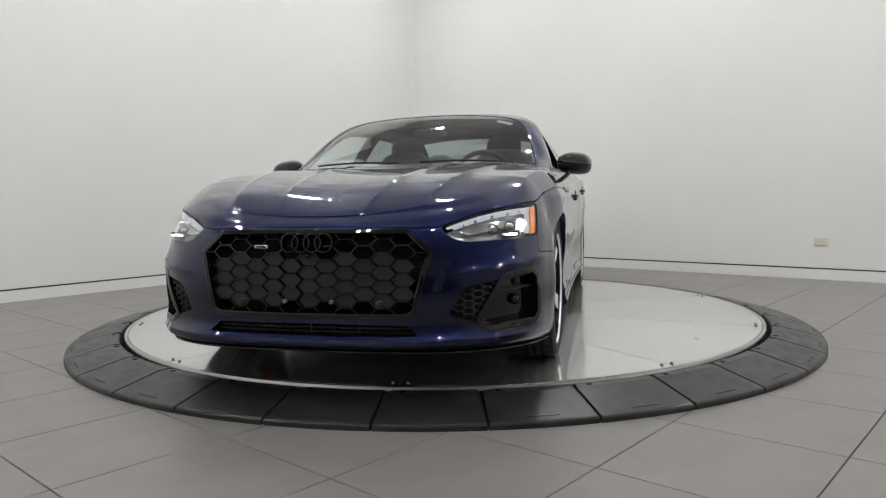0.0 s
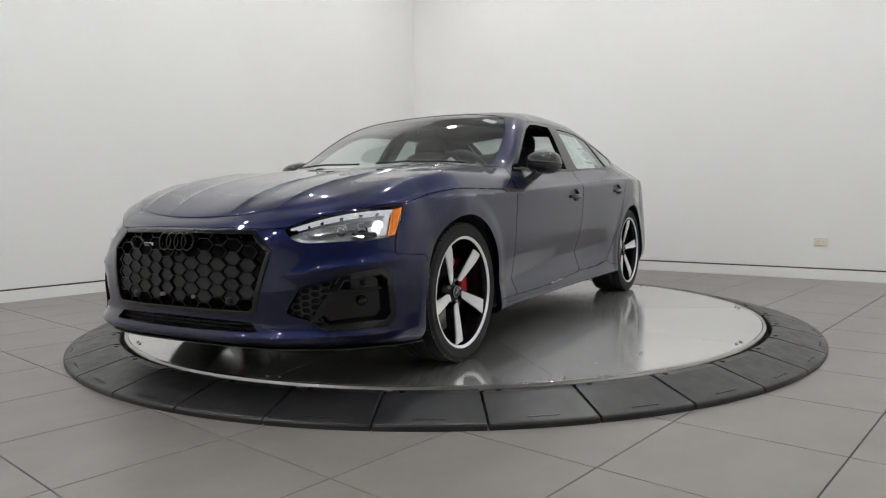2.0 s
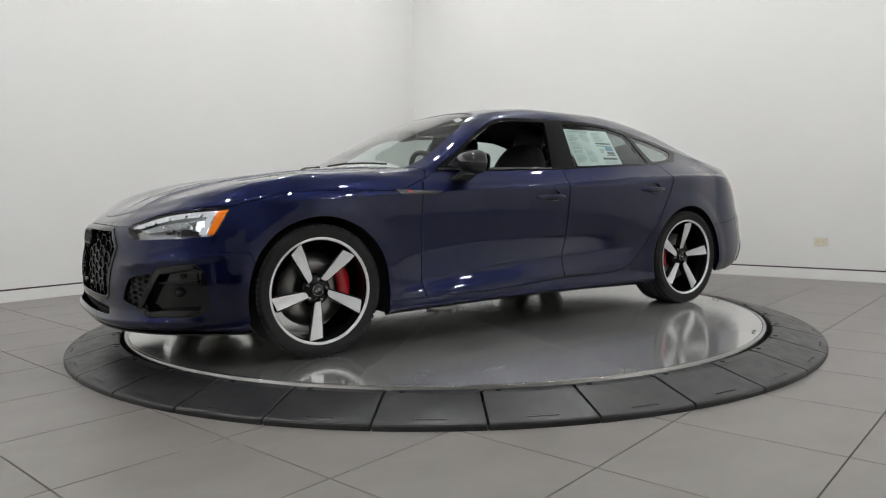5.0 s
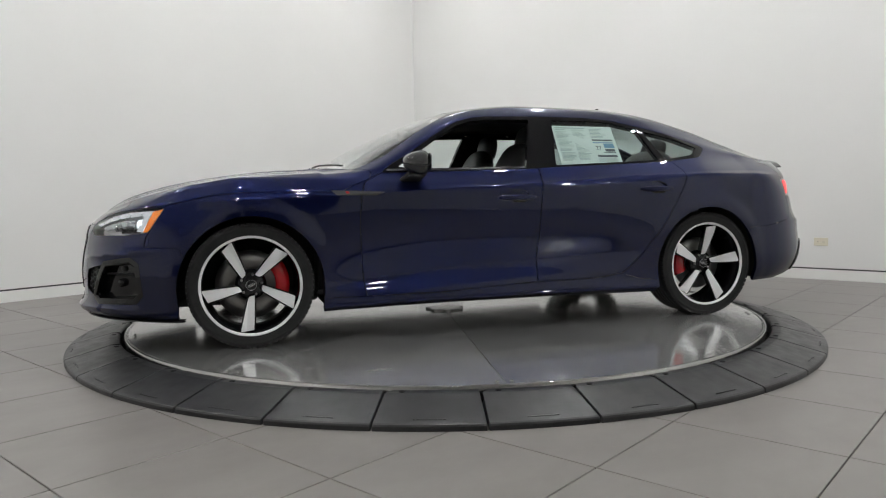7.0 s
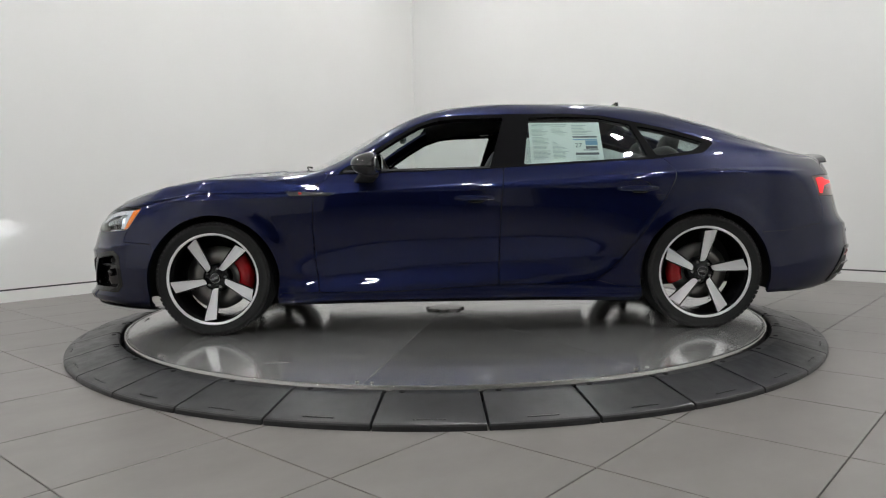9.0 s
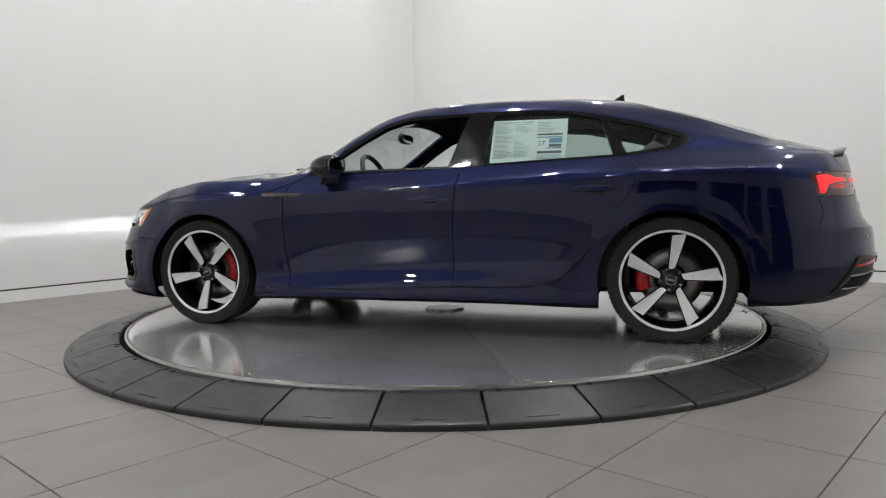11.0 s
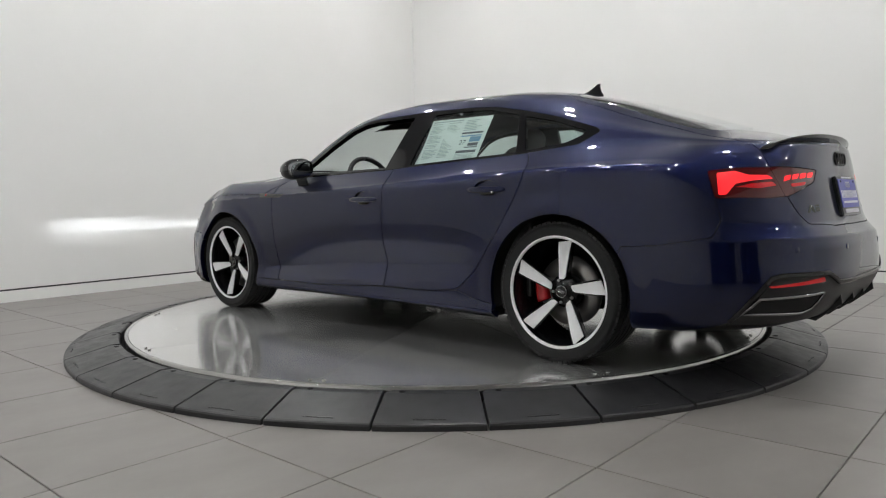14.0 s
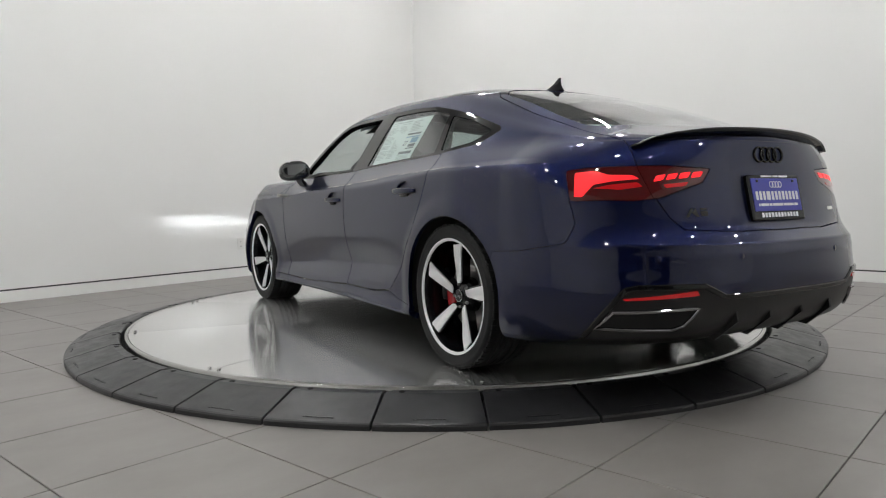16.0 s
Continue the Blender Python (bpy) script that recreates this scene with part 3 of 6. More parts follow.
# ---------------------------------------------------------------- cutting the body into panels
class Skin:
    """The body's left half as a fine net, from which panels are cut along outlines."""

    def __init__(self, cuts=None):
        self.cuts = cuts or []
        if cuts:
            return
        u, v = np.meshgrid(np.linspace(0, NU, NU + 1), np.linspace(0, NV, NV + 1), indexing="ij")
        self.uv = np.stack((u.ravel(), v.ravel()), -1)
        self.p = hull_points(self.uv)
        g = self.p.reshape(*u.shape, 3)
        self.du, self.dv = np.gradient(g, axis=0).reshape(-1, 3), np.gradient(g, axis=1).reshape(-1, 3)
        n = np.cross(self.du, self.dv)
        self.n = n / (np.linalg.norm(n, axis=-1, keepdims=True) + 1e-12)

    def find(self, view, q):
        """Net coordinates of the net point nearest to a point drawn in a view."""
        return self.uv[self.near(view, q)]

    def near(self, view, q):
        p, n = self.p, self.n
        if view == "side":
            d = np.hypot(p[:, 0] - q[0], p[:, 2] - q[1]) + 9 * (n[:, 1] < 0.1)
        elif view == "front":
            d = np.hypot(p[:, 1] - q[0], p[:, 2] - q[1]) + 9 * ((n[:, 0] < 0.1) | (p[:, 0] < 1.6))
        elif view == "rear":
            d = np.hypot(p[:, 1] - q[0], p[:, 2] - q[1]) + 9 * ((n[:, 0] > -0.1) | (p[:, 0] > -1.7))
        elif view == "top":
            d = np.hypot(p[:, 0] - q[0], p[:, 1] - q[1]) + 9 * (n[:, 2] < 0.12) + 9 * (p[:, 2] < 0.66)
        else:
            d = np.linalg.norm(p - np.asarray(q), axis=1)
        return d.argmin()

    def refine(self, view, out, want):
        """Slides net points along the skin until they lie on the drawn line."""
        if not want:
            return
        axes = {"side": [0, 2], "front": [1, 2], "rear": [1, 2], "top": [0, 1], "3d": [0, 1, 2]}[view]
        w = np.array([out[k] for k, _ in want])
        q = np.array([c for _, c in want], float)
        start, e = w.copy(), 0.02
        for _ in range(3):
            p = hull_points(w)[:, axes]
            a = (hull_points(np.clip(w + (e, 0), 0, (NU, NV)))[:, axes] - p) / e
            b = (hull_points(np.clip(w + (0, e), 0, (NU, NV)))[:, axes] - p) / e
            r = q - p
            aa, bb, ab = (a * a).sum(1) + 1e-10, (b * b).sum(1) + 1e-10, (a * b).sum(1)
            ra, rb = (r * a).sum(1), (r * b).sum(1)
            det = aa * bb - ab * ab
            ok = det > 0.02 * aa * bb
            du = np.where(ok, (ra * bb - rb * ab) / np.where(ok, det, 1), 0)
            dv = np.where(ok, (rb * aa - ra * ab) / np.where(ok, det, 1), 0)
            w = np.clip(w + np.clip(np.stack((du, dv), -1), -0.5, 0.5), start - 1.5, start + 1.5)
            w = np.clip(w, 0, (NU, NV))
        for (k, _), v in zip(want, w):
            out[k] = v

    def outline(self, view, pts, fillet=0.012):
        """A closed outline in net coordinates; points of the view, or raw net points as ('uv', u, v)."""
        n = len(pts)
        path = []
        for k in range(n):
            a, b, c = pts[k - 1], pts[k], pts[(k + 1) % n]
            if "uv" in (a[0], b[0], c[0]):
                path.append(b)
                continue
            a, b, c = (np.asarray(q, float) for q in (a, b, c))
            la, lc = np.linalg.norm(a - b), np.linalg.norm(c - b)
            r = min(fillet, 0.4 * la, 0.4 * lc)
            s, e = b + (a - b) / (la + 1e-9) * r, b + (c - b) / (lc + 1e-9) * r
            path += [tuple(s), tuple(0.25 * s + 0.5 * b + 0.25 * e), tuple(e)] if r > 0.002 else [tuple(b)]
        out, want = [], []
        for k, a in enumerate(path):
            b = path[(k + 1) % len(path)]
            if a[0] == "uv" or b[0] == "uv":
                out.append(np.asarray(a[1:], float) if a[0] == "uv" else self.find(view, a))
                continue
            a, b = np.asarray(a), np.asarray(b)
            steps = max(1, int(np.linalg.norm(b - a) / 0.03))
            for i in range(steps):
                q = a + (b - a) * i / steps
                w = np.array(self.find(view, q), float)
                want.append((len(out), q))
                mid = {"front": q[0], "rear": q[0], "top": q[1]}.get(view, q[1] if view == "3d" else 1.0)
                if mid <= 0.002:
                    if view == "front" or (view == "3d" and w[0] < 2):
                        w[0] = -1
                    elif view == "rear" or (view == "3d" and w[0] > NU - 2):
                        w[0] = NU + 1
                    else:
                        w[1] = NV + 1
                    want.pop()
                out.append(w)
        self.refine(view, out, want)
        clean = [out[0]]
        for w in out[1:]:
            if np.abs(w - clean[-1]).max() > 0.02:
                clean.append(w)
        return np.array(clean)

    def cut(self, name, view, pts, fillet=0.012):
        self.cuts.append((name, self.outline(view, pts, fillet)))

    def divide(self, lo=(0, 0), hi=(NU, NV)):
        """Splits the net cells along the outlines; returns the pieces of each panel."""
        lines = {}
        for _, poly in self.cuts:
            for a, b in zip(poly, np.roll(poly, -1, 0)):
                lw, up = np.minimum(a, b), np.maximum(a, b)
                for i in range(max(0, int(lw[0] - 1e-9)), min(NU - 1, int(up[0])) + 1):
                    for j in range(max(0, int(lw[1] - 1e-9)), min(NV - 1, int(up[1])) + 1):
                        if crosses(a, b, i, j):
                            lines.setdefault((i, j), []).append((a, b))
        pieces, on_edge = [], {}
        for i in range(lo[0], hi[0]):
            for j in range(lo[1], hi[1]):
                cell = [[(i, j), (i + 1, j), (i + 1, j + 1), (i, j + 1)]]
                for a, b in lines.get((i, j), ()):
                    nx, ny = -(b[1] - a[1]), b[0] - a[0]
                    ln = math.hypot(nx, ny)
                    if ln < 1e-6:
                        continue
                    nx, ny = nx / ln, ny / ln
                    got = []
                    for poly in cell:
                        got += split(poly, nx, ny, nx * a[0] + ny * a[1])
                    cell = got
                if (i, j) in lines:
                    for poly in cell:
                        for q in poly:
                            for axis in (0, 1):
                                if abs(q[axis] - round(q[axis])) < 1e-7:
                                    on_edge.setdefault((axis, round(q[axis]), int(math.floor(q[1 - axis]))), set()).add(q)
                pieces += cell
        mended = []
        for poly in pieces:
            out = []
            for a, b in zip(poly, poly[1:] + poly[:1]):
                out.append(a)
                for axis in (0, 1):
                    if abs(a[axis] - b[axis]) < 1e-7 and abs(a[axis] - round(a[axis])) < 1e-7:
                        o = 1 - axis
                        q0, q1 = min(a[o], b[o]), max(a[o], b[o])
                        extra = [q for q in on_edge.get((axis, round(a[axis]), int(math.floor((q0 + q1) / 2))), ()) if q0 + 1e-5 < q[o] < q1 - 1e-5]
                        out += sorted(extra, key=lambda q: abs(q[o] - a[o]))
            mended.append(out)
        centres = np.array([np.mean(q, axis=0) for q in mended])
        owner = np.full(len(mended), -1)
        for k, (_, poly) in enumerate(self.cuts):
            free = owner < 0
            owner[free & inside(centres, poly)] = k
        parts = {}
        for poly, k in zip(mended, owner):
            parts.setdefault(self.cuts[k][0] if k >= 0 else "shell", []).append(poly)
        return parts


def crosses(a, b, i, j):
    """Whether a segment passes through a cell."""
    t0, t1 = 0.0, 1.0
    for k, lo in ((0, i), (1, j)):
        d = b[k] - a[k]
        if abs(d) < 1e-12:
            if a[k] < lo or a[k] > lo + 1:
                return False
        else:
            s, e = (lo - a[k]) / d, (lo + 1 - a[k]) / d
            if s > e:
                s, e = e, s
            t0, t1 = max(t0, s), min(t1, e)
    return t1 - t0 > 1e-6


def split(poly, nx, ny, c):
    d = [nx * q[0] + ny * q[1] - c for q in poly]
    if all(v > -2e-3 for v in d) or all(v < 2e-3 for v in d):
        return [poly]
    halves = ([], [])
    n = len(poly)
    for k in range(n):
        a, b, da, db = poly[k], poly[(k + 1) % n], d[k], d[(k + 1) % n]
        if abs(da) <= 2e-3:
            halves[0].append(a), halves[1].append(a)
            continue
        halves[0 if da > 0 else 1].append(a)
        if da * db < 0 and abs(db) > 2e-3:
            t = da / (da - db)
            q = tuple(round(x + (y - x) * t, 6) for x, y in zip(a, b))
            halves[0].append(q), halves[1].append(q)
    return [h for h in halves if len(h) > 2]


def inside(pts, poly):
    x, y = pts[:, 0], pts[:, 1]
    hit = np.zeros(len(pts), bool)
    for (x0, y0), (x1, y1) in zip(poly, np.roll(poly, -1, 0)):
        if y0 == y1:
            continue
        hit ^= ((y0 > y) != (y1 > y)) & (x < (x1 - x0) * (y - y0) / (y1 - y0) + x0)
    return hit


def hull_normals(uv):
    e = 0.05
    du = hull_points(np.clip(uv + (e, 0), 0, (NU, NV))) - hull_points(np.clip(uv - (e, 0), 0, (NU, NV)))
    dv = hull_points(np.clip(uv + (0, e), 0, (NU, NV))) - hull_points(np.clip(uv - (0, e), 0, (NU, NV)))
    n = np.cross(du, dv)
    ln = np.linalg.norm(n, axis=-1, keepdims=True)
    n = np.where(ln > 1e-12, n / np.maximum(ln, 1e-12), (0, 0, 1))
    return n


def panel_mesh(pieces, sink=0.0, gap=0.002, depth=0.014):
    """Verts and faces of a panel with turned-in edges; sink sets it below the skin, gap draws its edge in."""
    index, uv, faces = {}, [], []
    for poly in pieces:
        f = []
        for q in poly:
            key = (round(q[0], 4), round(q[1], 4))
            if key not in index:
                index[key] = len(uv)
                uv.append(key)
            if not f or f[-1] != index[key]:
                f.append(index[key])
        if len(f) > 1 and f[0] == f[-1]:
            f.pop()
        if len(set(f)) > 2:
            faces.append(f)
    uv = np.array(uv)
    p, n = hull_points(uv), hull_normals(uv)
    mid = p[:, 1] < 2e-4
    n[mid, 1] = 0
    count = {}
    for f in faces:
        for a, b in zip(f, f[1:] + f[:1]):
            count[(min(a, b), max(a, b))] = count.get((min(a, b), max(a, b)), 0) + 1
    rim = [(a, b) for f in faces for a, b in zip(f, f[1:] + f[:1]) if count[(min(a, b), max(a, b))] == 1 and not (mid[a] and mid[b])]
    shift = np.zeros_like(p)
    ways = []
    for a, b in rim:
        d = p[b] - p[a]
        w = np.cross(n[a] + n[b], d)
        w /= np.linalg.norm(w) + 1e-12
        ways.append(w)
        for k in (a, b):
            shift[k] += w
    edge = sorted({k for e in rim for k in e})
    ln = np.linalg.norm(shift, axis=1, keepdims=True)
    shift = np.where(ln > 1e-9, shift / np.maximum(ln, 1e-9), 0)
    way_out = -shift.copy()
    if rim and abs(gap) > 1e-6:
        # net points close to an edge give way with it, so that nothing folds over
        ra, rb, ways = p[[e[0] for e in rim]], p[[e[1] for e in rim]], np.array(ways)
        on = np.zeros(len(p), bool)
        on[edge] = True
        ab = rb - ra
        reach = 5 * abs(gap)
        for k in np.nonzero(~on)[0]:
            t = np.clip(((p[k] - ra) * ab).sum(1) / ((ab * ab).sum(1) + 1e-12), 0, 1)
            d = np.linalg.norm(ra + ab * t[:, None] - p[k], axis=1)
            j = d.argmin()
            if d[j] < reach:
                shift[k] = ways[j] * (1 - d[j] / reach)
    shift[mid, 1] = 0
    p = p + shift * gap - n * sink
    p[edge] -= n[edge] * 0.0005
    p[mid, 1] = 0
    verts = [tuple(q) for q in p]
    norms = [tuple(q) for q in n]
    new_id = {}
    for k in edge:
        new_id[k] = (len(verts), len(verts) + 1)
        verts += [tuple(p[k]), tuple(p[k] - n[k] * depth)]
        norms += [tuple(way_out[k])] * 2
    walls = [(new_id[a][0], new_id[a][1], new_id[b][1], new_id[b][0]) for a, b in rim]
    return verts, faces, walls, norms


def add_panel(name, pieces, material, parent, label="", sink=0.0, gap=0.002, depth=0.014, whole=False, shadow=True):
    verts, faces, walls, norms = panel_mesh(pieces, sink, gap, depth)
    flip = lambda q: (q[0], -q[1], q[2])
    left, right = faces + walls, [tuple(f[::-1]) for f in faces + walls]
    n = len(verts)
    sets = []
    if whole:
        same = {k: k if abs(verts[k][1]) < 1e-5 else n + k for k in range(n)}
        sets.append((verts + [flip(v) for v in verts], left + [tuple(same[k] for k in f) for f in right], norms + [flip(q) for q in norms]))
    else:
        sets.append((verts, left, norms))
        sets.append(([flip(v) for v in verts], right, [flip(q) for q in norms]))
    made = []
    for v, f, q in sets:
        ob = link_mesh(name, v, f, material, parent, label, True)
        ob.data.normals_split_custom_set_from_vertices(q)
        ob.visible_shadow = shadow
        made.append(ob)
    return made


def circle(cx, cz, r, a0=0, a1=360, n=48):
    return [(cx + r * math.cos(radians(a0 + (a1 - a0) * k / n)), cz + r * math.sin(radians(a0 + (a1 - a0) * k / n))) for k in range(n + (a1 - a0 < 360))]


HEADLAMP = [(2.205, .508, .662), (2.125, .625, .709), (2.0, .755, .735), (1.825, .848, .750), (1.912, .862, .622), (2.03, .800, .611), (2.15, .670, .606), (2.195, .600, .606), (2.208, .553, .620)]
TAIL_LAMP = [(-2.065, .785, .868), (-2.248, .623, .879), (-2.360, .335, .868), (-2.361, .378, .818), (-2.312, .580, .760), (-2.273, .650, .754), (-2.105, .801, .755)]
LID_LINE = ((-2.198, .602, .966), (-2.252, .612, .882), (-2.292, .595, .803), (-2.353, .540, .690), (-2.384, .495, .647), (-2.424, .286, .630))
GRILLE = [(0.0, .656), (.400, .652), (.488, .572), (.428, .335), (.400, .318), (0.0, .316)]
INTAKE = [(2.135, .742, .470), (1.997, .846, .492), (1.962, .865, .464), (1.945, .868, .300), (1.975, .855, .264), (2.18, .700, .260), (2.21, .645, .290)]
HONEY = [(2.256, .553, .327), (2.231, .610, .430), (2.151, .727, .456), (2.204, .655, .294)]


def cut_body():
    s = Skin()
    for xc, r in ((1.405, 0.376), (-1.412, 0.374)):
        s.cut("arch", "side", circle(xc, 0.318, r, -12, 192, 40) + [(xc - r, 0.02), (xc + r, 0.02)], 0.0)
    s.cut("headlamp", "3d", HEADLAMP, 0.02)
    s.cut("grille", "front", GRILLE, 0.02)
    s.cut("lower_slot", "front", [(0.0, .292), (.40, .288), (.44, .250), (0.0, .246)], 0.01)
    s.cut("intake", "3d", INTAKE, 0.02)
    s.cut("honey", "3d", HONEY, 0.015)
    s.cut("windscreen", "top", [(1.055, 0.0), (1.045, .2), (1.0, .42), (.93, .60), (.845, .735), (.72, .725), (.50, .672), (.36, .625), (.245, .562), (.195, .48), (.15, .25), (.14, 0.0)], 0.03)
    s.cut("rear_window", "top", [(-1.18, 0.0), (-1.19, .25), (-1.24, .42), (-1.31, .49), (-1.55, .52), (-1.80, .55), (-1.93, .555), (-2.00, .51), (-2.085, .25), (-2.105, 0.0)], 0.03)
    s.cut("front_glass", "side", [(.595, .955), (.50, 1.020), (.356, 1.118), (.22, 1.197), (.11, 1.232), (.0, 1.243), (-.280, 1.249), (-.190, .950), (.385, .938)], 0.012)
    s.cut("rear_glass", "side", [(-.436, 1.249), (-.70, 1.249), (-.852, 1.240), (-1.035, 1.198), (-1.112, .995), (-.388, .962)], 0.012)
    s.cut("quarter_glass", "side", [(-1.075, 1.188), (-1.268, 1.145), (-1.458, 1.083), (-1.440, 1.062), (-1.380, 1.030), (-1.165, 1.000)], 0.02)
    s.cut("window_trim", "side", [(.690, .922), (.66, .950), (.521, 1.032), (.356, 1.139), (.22, 1.218), (.11, 1.252), (.0, 1.263), (-.32, 1.272), (-.668, 1.271), (-.865, 1.256), (-1.07, 1.215), (-1.277, 1.165), (-1.50, 1.095), (-1.525, 1.075), (-1.445, 1.016), (-1.165, .985), (-.38, .950), (-.19, .940), (.385, .926)], 0.02)
    s.cut("lid_lamp", "3d", [(-2.252, .612, .879), (-2.360, .335, .868), (-2.361, .378, .818), (-2.316, .566, .760), (-2.306, .580, .760), (-2.292, .593, .800)], 0.008)
    s.cut("tail_lamp", "3d", TAIL_LAMP, 0.015)
    for x, z, cup in ((-.095, .772, "front_cup"), (-1.02, .812, "rear_cup")):
        s.cut(cup, "side", [(x + .072 * math.cos(a), z + .012 + .032 * math.sin(a)) for a in [2 * math.pi * k / 24 for k in range(24)]], 0.0)
    s.cut("diffuser", "3d", [(-2.166, .793, .245), (-2.241, .778, .336), (-2.318, .733, .437), (-2.349, .701, .446), (-2.46, .474, .446), (-2.475, .385, .402), (-2.488, .18, .400), (-2.490, .0, .400), ("uv", NU + 1, -1), ("uv", 174, -1)], 0.01)
    s.cut("hatch", "3d", list(LID_LINE) + [(-2.43, .0, .628), ("uv", NU + 1, NV + 1), ("uv", 150, NV + 1), (-1.14, .0, 1.325), (-1.155, .25, 1.31), (-1.21, .46, 1.27), (-1.30, .52, 1.235), (-1.60, .565, 1.13), (-1.95, .595, 1.03), (-2.10, .60, .995)], 0.01)
    s.cut("bonnet", "3d", [(2.262, .0, .668), (2.256, .25, .667), (2.238, .42, .664), (2.212, .505, .667), (2.125, .625, .716), (2.0, .755, .742), (1.83, .842, .757), (1.78, .850, .765), (1.65, .862, .796), (1.50, .885, .812), (1.313, .897, .818), (.93, .898, .813), (.870, .880, .846), (.762, .850, .885), (.745, .800, .915), (.80, .762, .935), (.90, .68, .945), (1.0, .45, .948), (1.06, .2, .950), (1.075, .0, .948), ("uv", 40, NV + 1), ("uv", -1, NV + 1)], 0.012)
    s.cut("front_door", "side", [(.685, .926), (.791, .870), (.820, .80), (.832, .632), (.820, .403), (.801, .243), (.366, .242), (-.230, .272), (-.235, .478), (-.243, .682), (-.268, .945)], 0.012)
    s.cut("rear_door", "side", [(-.230, .272), (-.61, .274), (-.804, .298), (-.929, .407), (-1.084, .599), (-1.195, .780), (-1.235, .86), (-1.242, .92), (-1.20, .985), (-1.165, .987), (-.268, .945), (-.243, .682), (-.235, .478)], 0.02)
    s.cut("side_skirt", "side", [(1.10, .05), (1.02, .243), (.801, .240), (.366, .239), (-.230, .269), (-.61, .271), (-.80, .292), (-.90, .262), (-1.08, .24), (-1.08, .05)], 0.01)
    s.cut("front_bumper", "3d", [(1.764, .919, .538), (1.930, .868, .549), (1.925, .866, .597), (1.89, .866, .66), ("uv", 32, 66), ("uv", -1, 66), ("uv", -1, -1), ("uv", 50, -1)], 0.01)
    s.cut("rear_bumper", "3d", [(-1.740, .913, .555), (-1.90, .890, .563), (-2.11, .835, .600), (-2.135, .807, .668), (-2.108, .800, .752), ("uv", 192, 66), ("uv", NU + 1, 66), ("uv", NU + 1, -1), ("uv", 158, -1)], 0.012)
    s.cut("front_wing", "side", [(.820, .80), (.832, .632), (.820, .403), (.801, .243), (1.02, .243), (1.10, .05), (2.4, .05), (2.4, .70), (1.70, .80), (1.323, .84), (.936, .84), (.87, .862), (.795, .870)], 0.01)
    return s, s.divide()


def patch(name, view, pts, material, parent, label="", sink=0.0, depth=0.006, fillet=0.004, whole=False, sides=(1, -1)):
    """A thin piece laid on the body skin along an outline."""
    line = SKIN.outline(view, pts, fillet)
    own = Skin([("piece", line)])
    lo = np.clip(np.floor(line.min(0)).astype(int), 0, (NU - 1, NV - 1))
    hi = np.clip(np.ceil(line.max(0)).astype(int) + 1, 1, (NU, NV))
    pieces = own.divide(tuple(lo), tuple(hi)).get("piece", [])
    made = add_panel(name, pieces, material, parent, label, sink, 0.0, depth, whole)
    return made


def on_skin(view, q):
    """Place and normal of the body's left half at a point drawn in a view."""
    k = SKIN.near(view, q)
    axes = {"side": [0, 2], "front": [1, 2], "rear": [1, 2], "top": [0, 1], "3d": [0, 1, 2]}[view]
    p, a, b = SKIN.p[k], SKIN.du[k], SKIN.dv[k]
    r, fa, fb = np.asarray(q, float) - p[axes], a[axes], b[axes]
    aa, bb, ab, ra, rb = fa @ fa + 1e-10, fb @ fb + 1e-10, fa @ fb, r @ fa, r @ fb
    det = aa * bb - ab * ab
    s, t = ((ra * bb - rb * ab) / det, (rb * aa - ra * ab) / det) if det > 0.02 * aa * bb else (0.0, 0.0)
    s, t = min(max(s, -1), 1), min(max(t, -1), 1)
    return Vector(p + a * s + b * t), Vector(SKIN.n[k])


CAR_X, CAR_Y = -0.083, -0.015
CAR = empty("car", pose(0, 0, FLOOR_TO_DISC))
tagged(CAR, "dark metallic blue five-door fastback car with gloss black trim", "car")
SKIN, PANELS = cut_body()


